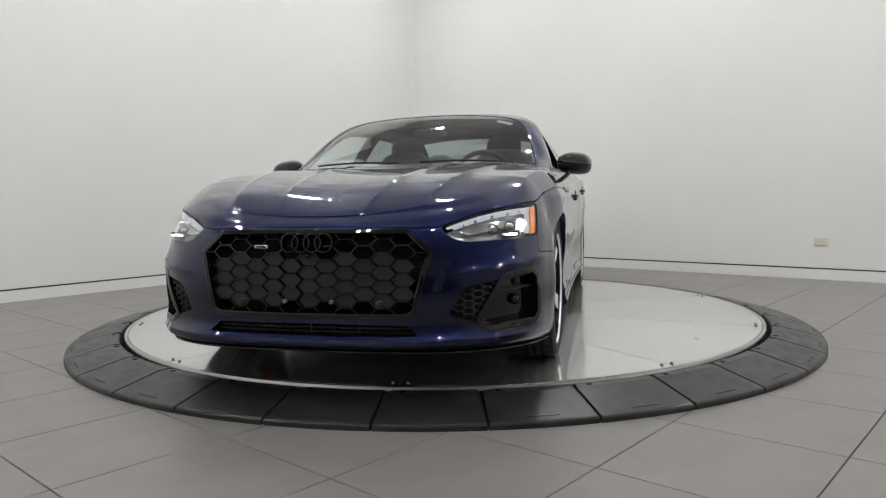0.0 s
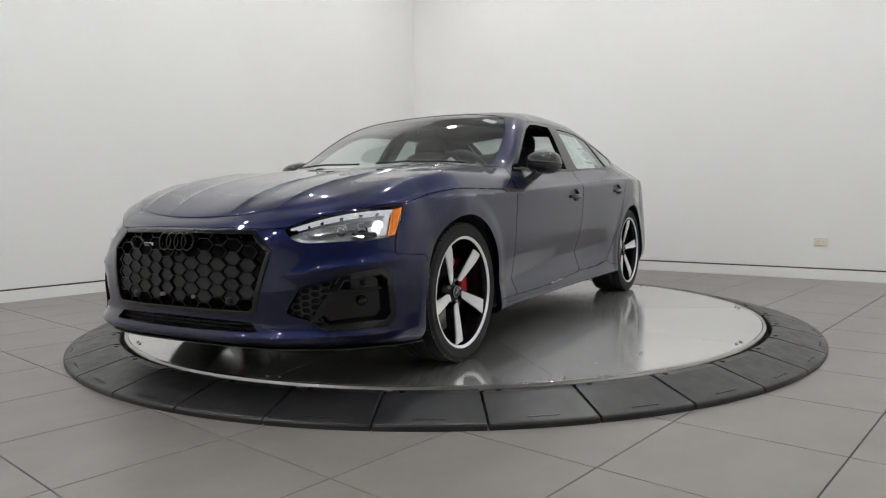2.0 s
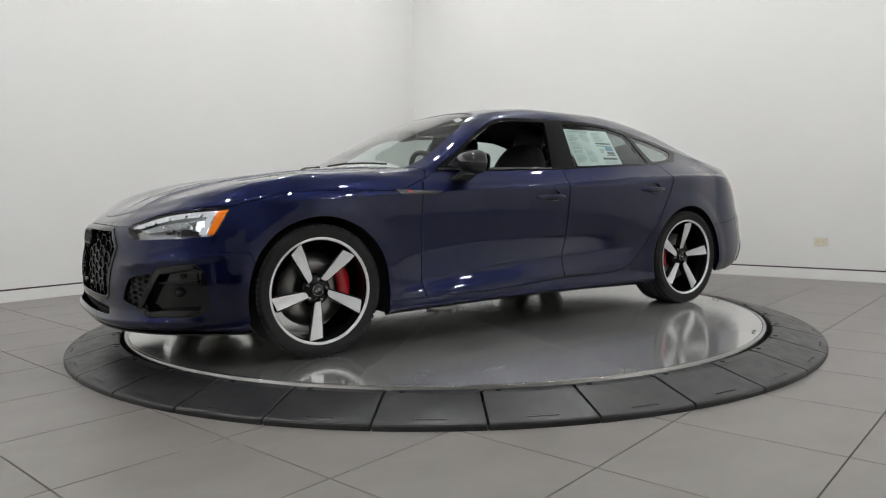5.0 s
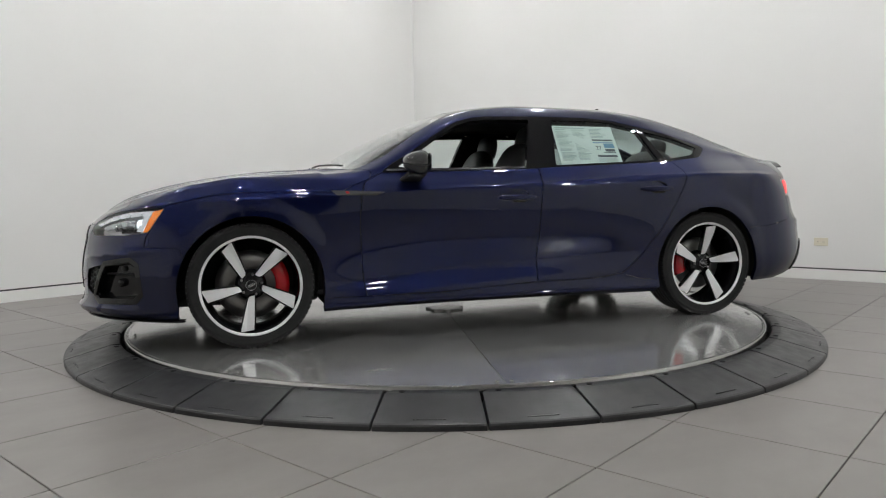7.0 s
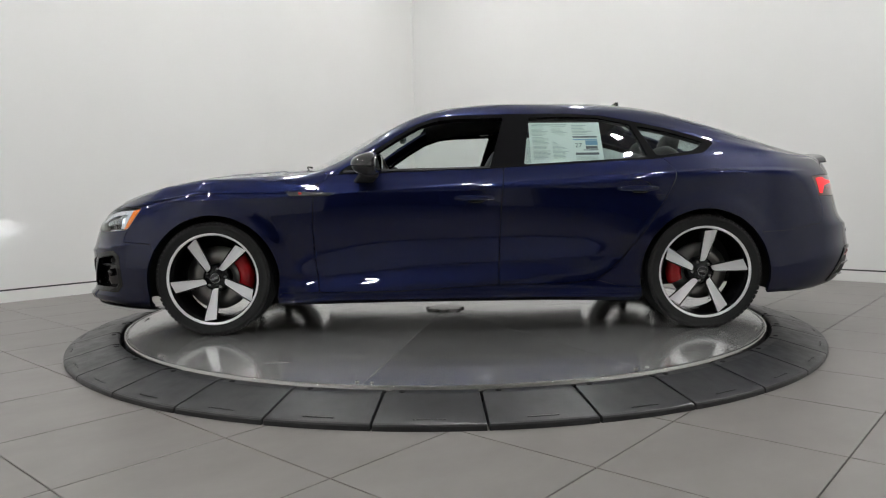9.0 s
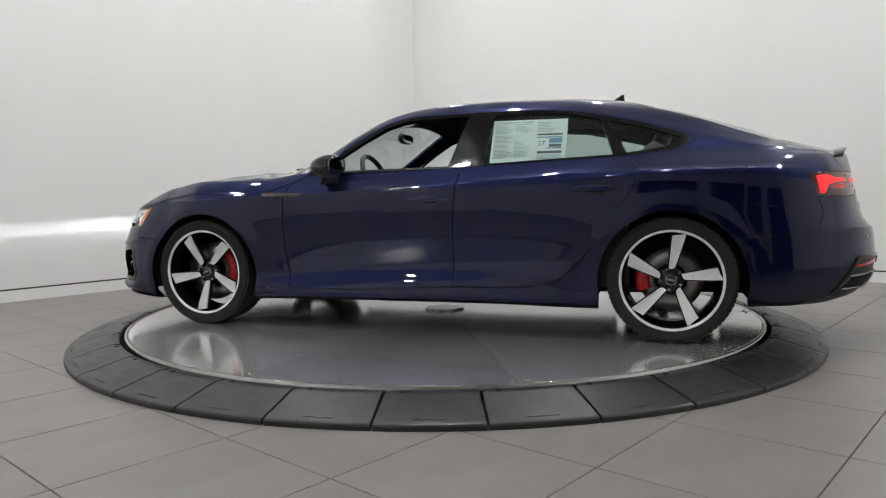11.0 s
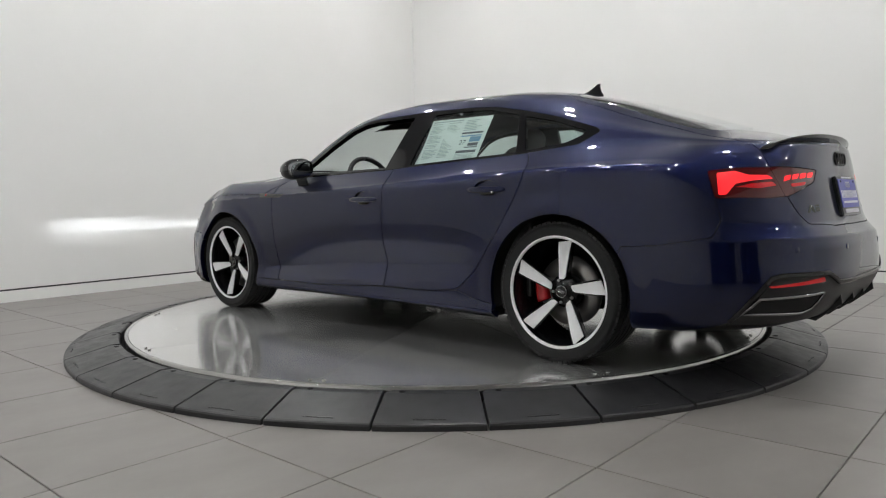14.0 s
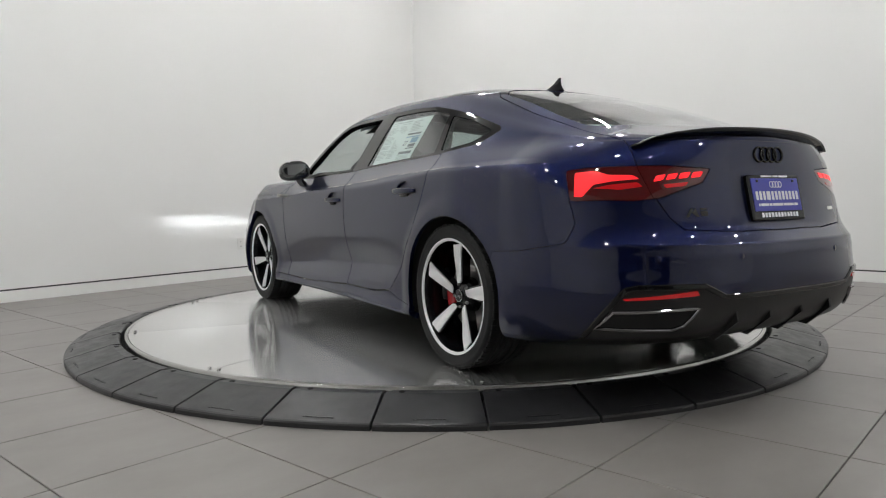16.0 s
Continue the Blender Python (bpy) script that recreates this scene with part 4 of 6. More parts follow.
def build_panels():
    P, paint = PANELS, M["paint"]
    add_panel("bonnet", P["bonnet"], paint, CAR, whole=True, gap=0.003)
    bumper = add_panel("front_bumper", P["front_bumper"], paint, CAR, whole=True, gap=0.0015, depth=0.03)[0]
    rear = add_panel("rear_bumper", P["rear_bumper"], paint, CAR, whole=True, gap=0.002, depth=0.025)[0]
    wings = add_panel("front_wing", P["front_wing"], paint, CAR, gap=0.0022, depth=0.03)
    fronts = add_panel("front_door", P["front_door"], paint, CAR, gap=0.0032, depth=0.02)
    rears = add_panel("rear_door", P["rear_door"], paint, CAR, gap=0.0032, depth=0.02)
    for cup, doors in (("front_cup", fronts), ("rear_cup", rears)):
        for ob, door in zip(add_panel("handle_recess", P[cup], paint, None, sink=0.016, gap=-0.002, depth=0.004), doors):
            ob.parent = door
    add_panel("side_skirt", P["side_skirt"], paint, CAR, gap=0.001, depth=0.03)
    add_panel("body_shell", P["shell"], paint, CAR, gap=0.0012, depth=0.02, whole=True)
    hatch = add_panel("hatch", P["hatch"], paint, CAR, whole=True, gap=0.003)[0]
    add_panel("windscreen", P["windscreen"], M["screen_glass"], CAR, "clear windscreen", 0.003, 0.001, 0.005, True, False)
    add_panel("rear_window", P["rear_window"], M["screen_glass"], hatch, "tinted rear window", 0.003, 0.001, 0.005, True, False)
    add_panel("window_trim", P["window_trim"], M["gloss_black"], CAR, "gloss black window surround", 0.001, 0.0005, 0.03)
    add_panel("rear_side_window", P["rear_glass"], M["dark_glass"], CAR, "tinted window", 0.006, 0.0, 0.004, False, False)
    glass_l, glass_r = add_panel("front_side_window", P["front_glass"], M["glass"], CAR, "clear window", 0.006, 0.0, 0.004, False, False)
    # the driver's window is wound down
    bpy.data.objects.remove(glass_l)
    add_panel("quarter_window", P["quarter_glass"], M["dark_glass"], CAR, "tinted quarter window", 0.005, 0.0, 0.004, False, False)
    diff = add_panel("diffuser", P["diffuser"], M["satin_black"], CAR, "black rear diffuser", 0.004, 0.001, 0.03, True)[0]
    return dict(bumper=bumper, rear=rear, wings=wings, fronts=fronts, rears=rears, hatch=hatch, diff=diff)


BODY = build_panels()


# ---------------------------------------------------------------- wheels
HUB_Z, TYRE_R = 0.326, 0.330


def build_wheel():
    """One wheel in its own space: axle along y, outside towards +y."""
    wheel = empty("wheel")
    bm = bmesh.new()
    R, w = TYRE_R, 0.128
    prof = [(.252, -.115), (.262, -.122), (.285, -.128), (.310, -.124), (.3235, -.110), (.3285, -.085)]
    for g in (-.055, -.018, .018, .055):
        prof += [(R, g - .013 if g < 0 else g - .013), (R, g - .004), (R - .007, g - .0035), (R - .007, g + .0035), (R, g + .004)]
    prof += [(.3285, .085), (.3235, .110), (.310, .124), (.300, .1265), (.2985, .1255), (.285, .128), (.268, .1235), (.262, .122), (.252, .115)]
    spin(bm, prof, 96, "y")
    # shoulder blocks
    for k in range(72):
        a = 2 * math.pi * k / 72
        for s in (-1, 1):
            m = Matrix.Rotation(-a, 4, "Y") @ Matrix.Translation((R - .004, s * .100, 0))
            box(bm, (-.012, -.016, -.0105), (.0022, .016, .0105), 0, m)
    part("tyre", bm, M["tyre"], wheel, "low-profile black tyre")
    # rim: black barrel and machined outer lip
    bm = bmesh.new()
    spin(bm, [(.2512, .1152), (.246, .100), (.243, .06), (.236, -.02), (.236, -.108), (.250, -.116)], 96, "y")
    part("rim_barrel", bm, M["rim_black"], wheel)
    bm = bmesh.new()
    spin(bm, [(.2510, .1150), (.2525, .1195), (.2545, .1212), (.262, .1235), (.2685, .1215), (.269, .113)], 120, "y")
    part("rim_lip", bm, M["alloy"], wheel, "machined bright rim lip")
    # five blades, twisted to one side, bright face on black flanks
    for k in range(5):
        a = 2 * math.pi * k / 5 + radians(90)
        rot = Matrix.Rotation(-(a - math.pi / 2), 4, "Y")
        face = [(.025, .053), (.003, .060), (-.005, .072), (-.010, .130), (-.015, .200), (-.018, .2525), (.010, .2420), (.0465, .2290), (.042, .185), (.033, .110)]
        y_of = lambda r: .078 + .030 * bump(r, .06, .24)
        bm = bmesh.new()
        top = [bm.verts.new(rot @ Vector((x, y_of(z), z))) for x, z in face]
        low = [bm.verts.new(rot @ Vector((x * 1.02, y_of(z) - .006, z))) for x, z in face]
        bm.faces.new(top[::-1])
        for i in range(len(face)):
            j = (i + 1) % len(face)
            bm.faces.new((top[i], top[j], low[j], low[i]))
        bmesh.ops.recalc_face_normals(bm, faces=bm.faces)
        blade = part("spoke", bm, M["alloy"], wheel, "machined bright spoke blade")
        bm = bmesh.new()
        c = Vector((0.008, 0, .15))
        top = [bm.verts.new(rot @ Vector((c.x + (x - c.x) * 1.14 + (.004 if x > .0 else -.004), y_of(z) - .0055, z))) for x, z in face]
        low = [bm.verts.new(rot @ Vector((c.x + (x - c.x) * 0.75, y_of(z) - .052, z))) for x, z in face]
        bm.faces.new(top[::-1])
        bm.faces.new(low)
        for i in range(len(face)):
            j = (i + 1) % len(face)
            bm.faces.new((top[i], top[j], low[j], low[i]))
        bmesh.ops.recalc_face_normals(bm, faces=bm.faces)
        part("spoke_flank", bm, M["rim_black"], wheel, "gloss black spoke flank")
    # hub, bolts, cap
    bm = bmesh.new()
    spin(bm, [(0, .070), (.030, .070), (.034, .066), (.060, .062), (.078, .050), (.082, .02), (.082, -.02), (0, -.02)], 48, "y")
    part("hub", bm, M["rim_black"], wheel)
    for k in range(5):
        a = 2 * math.pi * (k + .5) / 5 + radians(90)
        bm = bmesh.new()
        spin(bm, [(0, .071), (.007, .071), (.008, .060), (.0085, .052)], 6, "y")
        bmesh.ops.translate(bm, verts=bm.verts, vec=(.055 * math.cos(a), 0, .055 * math.sin(a)))
        part("wheel_bolt", bm, M["disc_iron"], wheel)
    bm = bmesh.new()
    spin(bm, [(0, .0815), (.024, .0815), (.028, .079), (.0295, .074), (.0295, .066)], 40, "y")
    cap = part("centre_cap", bm, M["gloss_black"], wheel, "black centre cap with a light ring")
    bm = bmesh.new()
    spin(bm, [(.0262, .0814), (.0268, .0822), (.0285, .0805), (.0287, .079)], 40, "y")
    part("cap_ring", bm, M["chrome"], cap)
    for k in range(4):
        bm = bmesh.new()
        spin(bm, [(.0046, .0815), (.0049, .0823), (.0062, .0823), (.0065, .0815)], 20, "y")
        bmesh.ops.translate(bm, verts=bm.verts, vec=((k - 1.5) * .0085, 0, 0))
        part("emblem_ring", bm, M["chrome"], cap)
    return wheel


def bump(x, a, b):
    t = min(max((x - a) / (b - a), 0), 1)
    return t * t * (3 - 2 * t)


def build_wheels():
    first = build_wheel()
    TURN = {("f", 1): 26, ("r", 1): -12.6, ("f", -1): 20, ("r", -1): 40}
    wheels = []
    for end, x in (("f", 1.412), ("r", -1.412)):
        for s in (1, -1):
            y = s * ((.905 if end == "f" else .902) - .128)
            m = pose(x, y, HUB_Z + .003, 0, 0, 0 if s > 0 else 180) @ pose(0, 0, 0, 0, TURN[(end, s)], 0)
            if not wheels:
                first.matrix_basis = m
                w = first
            else:
                w = copy_thing(first, m)
            w.parent = CAR
            wheels.append(w)
    # brake discs and red calipers stay with the axle
    for end, x in (("f", 1.412), ("r", -1.412)):
        for s in (1, -1):
            y = s * (.905 - .128)
            r = .185 if end == "f" else .165
            bm = bmesh.new()
            spin(bm, [(.07, s * .012 - .006), (.085, s * .012 + .004), (r, s * .012 + .004), (r, s * .012 - .020), (.07, s * .012 - .020)], 64, "y", True)
            bmesh.ops.translate(bm, verts=bm.verts, vec=(x, y - s * .01, HUB_Z))
            part("brake_disc", bm, M["disc_iron"], CAR, "grey iron brake disc")
            bm = bmesh.new()
            sweep = radians(72 if end == "f" else 42)
            base = math.pi if end == "f" else 0.0
            prof = [(r - .055, -.03), (r - .055, .032), (r - .035, .040), (r - .005, .040), (r + .018, .026), (r + .022, -.02), (r + .018, -.05)]
            prof = [(q, s * h) for q, h in prof]
            spin(bm, prof, 16, "y", True, base - sweep / 2 - (radians(12) if end == "f" else -radians(-2)), sweep)
            bmesh.ops.holes_fill(bm, edges=[e for e in bm.edges if e.is_boundary])
            bmesh.ops.recalc_face_normals(bm, faces=bm.faces)
            bmesh.ops.translate(bm, verts=bm.verts, vec=(x, y, HUB_Z))
            part("brake_caliper", bm, M["red"], CAR, "red brake caliper")
    return wheels


WHEELS = build_wheels()


def build_underbody():
    """Dark floor pan, wheel housings and inner walls, so that no light leaks through the body."""
    bm = bmesh.new()
    box(bm, (-1.00, -.80, .165), (1.00, .80, .20), 0.01)
    box(bm, (1.02, -.50, .18), (2.05, .50, .23), 0.02)
    box(bm, (-2.20, -.50, .22), (-1.02, .50, .28), 0.02)
    part("floor_pan", bm, M["black"], CAR, "dark underbody")
    for x in (1.408, -1.412):
        for s in (1, -1):
            bm = bmesh.new()
            prof = [(.05, s * .52), (.395, s * .52), (.395, s * .885)]
            spin(bm, prof, 40, "y", False, radians(-14), radians(208))
            bmesh.ops.translate(bm, verts=bm.verts, vec=(x, 0, .318))
            part("wheel_housing", bm, M["black"], CAR, "black wheel arch liner")
    for x in (1.412, -1.412):
        bm = bmesh.new()
        tube(bm, [(x, -.75, HUB_Z), (x, .75, HUB_Z)], .035, 10)
        part("axle", bm, M["black"], CAR)


build_underbody()


# ---------------------------------------------------------------- car front
def front_x(y, z):
    return on_skin("front", (abs(y), z))[0].x


def in_poly(x, y, poly):
    return bool(inside(np.array([[x, y]]), np.array(poly))[0])


def strip_along(bm, pts, width, rise, closed=True, back=0.02):
    """A bar of trapezoid section along points (place, outward normal)."""
    rows = []
    n = len(pts)
    for k in range(n):
        p, nn = pts[k]
        a, b = pts[(k - 1) % n if closed else max(k - 1, 0)][0], pts[(k + 1) % n if closed else min(k + 1, n - 1)][0]
        d = (b - a).normalized()
        w = nn.cross(d).normalized()
        rows.append([bm.verts.new(p + w * s * width / 2 + nn * h) for s, h in ((-1, -back), (-1, rise * 0.6), (-0.6, rise), (0.6, rise), (1, rise * 0.6), (1, -back))])
    for k in range(n if closed else n - 1):
        a, b = rows[k], rows[(k + 1) % n]
        for i in range(5):
            bm.faces.new((a[i], b[i], b[i + 1], a[i + 1]))
    bmesh.ops.recalc_face_normals(bm, faces=bm.faces)


def dense(pts, step=0.03, closed=True):
    out = []
    n = len(pts)
    for k in range(n if closed else n - 1):
        a, b = Vector(pts[k]), Vector(pts[(k + 1) % n])
        m = max(1, int((b - a).length / step))
        out += [a.lerp(b, i / m) for i in range(m)]
    if not closed:
        out.append(Vector(pts[-1]))
    return out


def ring_shape(bm, outer, inner, thick, place):
    """A closed flat ring between two outlines of equal count, drawn out by thick."""
    n = len(outer)
    rows = [[bm.verts.new(place(*q, h)) for q in row] for row, h in ((outer, 0.0), (outer, thick), (inner, thick), (inner, 0.0))]
    for k in range(n):
        j = (k + 1) % n
        for a, b in zip(rows, rows[1:]):
            bm.faces.new((a[k], a[j], b[j], b[k]))


def build_grille():
    bumper = BODY["bumper"]
    full = [(y, z) for y, z in GRILLE] + [(-y, z) for y, z in GRILLE[-2:0:-1]]
    bm = bmesh.new()
    prism(bm, [(y * 1.02, .49 + (z - .49) * 1.03) for y, z in full], -0.006, lambda y, z, h: (2.185 - .0 + h, y, z))
    bmesh.ops.recalc_face_normals(bm, faces=bm.faces)
    grille = part("grille", bm, M["black"], CAR, "large black honeycomb radiator grille")
    # frame
    bm = bmesh.new()
    pts = []
    for q in dense([Vector((y * .985, .489 + (z - .489) * .97, 0)) for y, z in full], 0.025):
        p, n = on_skin("front", (abs(q.x), q.y))
        if q.x < 0:
            p, n = Vector((p.x, -p.y, p.z)), Vector((n.x, -n.y, n.z))
        pts.append((p, n))
    strip_along(bm, pts, 0.022, 0.004, True, 0.045)
    part("grille_frame", bm, M["gloss_black"], grille, "gloss black grille frame")
    # honeycomb bars; the middle rows are closed by dark plates
    w, h, px, pz = 0.104, 0.0535, 0.0755, 0.0535
    bars = bmesh.new()
    for i in range(-7, 8):
        for j in range(-4, 5):
            y, z = i * px, .4885 + j * pz + (pz / 2 if i % 2 else 0)
            if not in_poly(min(abs(y) + .018, abs(y) + .018), z, full) or not (.325 < z < .648):
                continue
            x = front_x(min(abs(y), .44), min(max(z, .33), .64)) - .022
            hexa = lambda s: [(y + s * w * .5 * c, z + s * h * .5 * d) for c, d in ((1, 0), (.48, 1), (-.48, 1), (-1, 0), (-.48, -1), (.48, -1))]
            shape = [[(max(min(a, .478), -.478), max(min(b, .648), .322)) for a, b in hexa(s)] for s in (1.0, .90)]
            ring_shape(bars, shape[0], shape[1], .012, lambda a, b, t: (x + t - .16 * (abs(a) - abs(y)) * .5, a, b))
            if .375 < z < .56 and abs(y) < .43:
                bm = bmesh.new()
                prism(bm, hexa(.86), .004, lambda a, b, t: (x + t - .16 * (abs(a) - abs(y)) * .5, a, b))
                bmesh.ops.recalc_face_normals(bm, faces=bm.faces)
                part("grille_plate", bm, M["grille"], grille)
    bmesh.ops.recalc_face_normals(bars, faces=bars.faces)
    part("honeycomb", bars, M["gloss_black"], grille, "black honeycomb bars")
    # four black rings
    for k in range(4):
        bm = bmesh.new()
        y = (k - 1.5) * .0475 - .002
        spin(bm, [(.031, 0), (.032, .010), (.036, .013), (.040, .010), (.041, 0)], 40, "z", True)
        bmesh.ops.transform(bm, matrix=Matrix.Translation((front_x(.03, .604) - .004 + .001 * (k % 2), y, .606)) @ Matrix.Rotation(radians(82), 4, "Y"), verts=bm.verts)
        part("emblem_ring", bm, M["gloss_black"], grille, "gloss black emblem ring")
    bm = bmesh.new()
    bmesh.ops.create_uvsphere(bm, u_segments=16, v_segments=8, radius=.012, matrix=Matrix.Translation((front_x(0, .565) - .004, 0, .558)))
    part("camera_eye", bm, M["gloss_black"], grille)
    # small light badge with a rim, its writing a plain bar
    bm = bmesh.new()
    x = front_x(.21, .592) - .014
    box(bm, (x, -.235, .583), (x + .006, -.175, .599), .003)
    badge = part("badge", bm, M["chrome"], grille, "small silver badge")
    bm = bmesh.new()
    box(bm, (x + .005, -.229, .587), (x + .0072, -.181, .595), .001)
    part("badge_field", bm, M["gloss_black"], badge)
    for y in (-.29, .29):
        bm = bmesh.new()
        spin(bm, [(0, .004), (.014, .004), (.017, 0), (.017, -.02)], 20)
        bmesh.ops.transform(bm, matrix=Matrix.Translation((front_x(.29, .37) - .010, y, .368)) @ Matrix.Rotation(radians(90), 4, "Y"), verts=bm.verts)
        part("parking_sensor", bm, M["satin_black"], grille)
    for y in (-.098, .098):
        bm = bmesh.new()
        spin(bm, [(0, .002), (.005, .002), (.006, .004), (.008, .003), (.008, -.015)], 14)
        bmesh.ops.transform(bm, matrix=Matrix.Translation((front_x(.1, .375) - .004, y, .378)) @ Matrix.Rotation(radians(90), 4, "Y"), verts=bm.verts)
        part("screw", bm, M["disc_iron"], grille)
    # lower slot with bars
    slot = patch("lower_intake", "front", [(0.0, .292), (.40, .288), (.44, .250), (0.0, .246)], M["black"], CAR, "black slatted lower intake", sink=.05, depth=-.052, fillet=.01, whole=True)[0]
    for z in (.259, .274):
        bm = bmesh.new()
        strip_along(bm, [(Vector((front_x(abs(y), z) - .03, y, z)), Vector((1, 0, 0))) for y in [-.42 + .84 * k / 24 for k in range(25)]], .007, .006, False, .03)
        part("slat", bm, M["satin_black"], slot)
    for y in (-.2, -.1, 0, .1, .2):
        bm = bmesh.new()
        box(bm, (front_x(abs(y), .265) - .05, y - .003, .248), (front_x(abs(y), .265) - .028, y + .003, .29))
        part("divider", bm, M["satin_black"], slot)
    # splitter lip below the bumper
    bm = bmesh.new()
    pts = []
    for k in range(-24, 25):
        u = abs(k) / 24 * NU_NOSE * .96
        p = Vector(hull_points([(u, 3.0)])[0])
        if k < 0:
            p.y = -p.y
        nn = Vector((p.x - 1.6, p.y * 1.3, 0)).normalized()
        pts.append((p + Vector((0, 0, -.004)), nn))
    strip_along(bm, pts, .010, .012, False, .05)
    part("splitter", bm, M["gloss_black"], BODY["bumper"], "gloss black splitter edge")


build_grille()


def build_intakes():
    for nm, pts, deep in (("intake_recess", INTAKE, .045), ("honey_recess", HONEY, .022)):
        made = patch(nm, "3d", pts, M["gloss_black" if deep > .03 else "black"], CAR, "black side air intake", sink=deep, depth=-deep, fillet=.02)
        if nm == "intake_recess":
            holders = made
    # gloss black surround
    for s in (1, -1):
        bm = bmesh.new()
        pts = []
        c = Vector((2.06, .76, .37))
        for q in dense([c + (Vector(p) - c) * .93 for p in INTAKE], .03):
            p, n = on_skin("3d", tuple(q))
            pts.append((Vector((p.x, s * p.y, p.z)), Vector((n.x, s * n.y, n.z))))
        strip_along(bm, pts, .030, .003, True, .045)
        part("intake_frame", bm, M["gloss_black"], holders[0 if s > 0 else 1], "gloss black intake frame")
        # ledge and round sensor
        p, n = on_skin("3d", (2.055, .785, .365))
        p, n = Vector((p.x, s * p.y, p.z)), Vector((n.x, s * n.y, n.z))
        bm = bmesh.new()
        spin(bm, [(0, .012), (.014, .010), (.021, .002), (.022, -.02)], 24)
        bmesh.ops.transform(bm, matrix=Matrix.Translation(p - n * .030) @ n.to_track_quat("Z", "Y").to_matrix().to_4x4(), verts=bm.verts)
        part("radar_plug", bm, M["gloss_black"], holders[0 if s > 0 else 1])
        p2, n2 = on_skin("3d", (2.045, .795, .440))
        p2, n2 = Vector((p2.x, s * p2.y, p2.z)), Vector((n2.x, s * n2.y, n2.z))
        bm = bmesh.new()
        spin(bm, [(0, .004), (.012, .004), (.014, .001), (.014, -.02)], 20)
        bmesh.ops.transform(bm, matrix=Matrix.Translation(p2 - n2 * .036) @ n2.to_track_quat("Z", "Y").to_matrix().to_4x4(), verts=bm.verts)
        part("parking_sensor", bm, M["satin_black"], holders[0 if s > 0 else 1])
        bm = bmesh.new()
        row = [on_skin("3d", q)[0] for q in ((2.16, .69, .41), (2.10, .76, .412), (2.03, .815, .414), (1.99, .84, .414))]
        rown = [on_skin("3d", q)[1] for q in ((2.16, .69, .41), (2.10, .76, .412), (2.03, .815, .414), (1.99, .84, .414))]
        strip_along(bm, [(Vector((a.x, s * a.y, a.z)) - Vector((b.x, s * b.y, b.z)) * .036, Vector((b.x, s * b.y, b.z))) for a, b in zip(row, rown)], .008, .012, False, .02)
        part("ledge", bm, M["satin_black"], holders[0 if s > 0 else 1])
    # honeycomb in the inner corner
    poly = [(p[1], p[2]) for p in HONEY]
    for s in (1, -1):
        bm = bmesh.new()
        for i in range(8):
            for j in range(8):
                y, z = .55 + i * .034, .285 + j * .026 + (.013 if i % 2 else 0)
                if not in_poly(y, z, poly):
                    continue
                p, n = on_skin("front", (y, z))
                hexa = lambda k: [(y + k * .0225 * c, z + k * .013 * d) for c, d in ((1, 0), (.48, 1), (-.48, 1), (-1, 0), (-.48, -1), (.48, -1))]
                slope = -n.y / max(n.x, .2)
                ring_shape(bm, hexa(1.0), hexa(.8), .007, lambda a, b, t: (p.x - .020 + t + slope * (a - y), s * a, b))
        bmesh.ops.recalc_face_normals(bm, faces=bm.faces)
        part("honeycomb", bm, M["grille"], BODY["bumper"], "dark honeycomb insert")


build_intakes()


def lerp3(a, b, t):
    return tuple(x + (y - x) * t for x, y in zip(a, b))


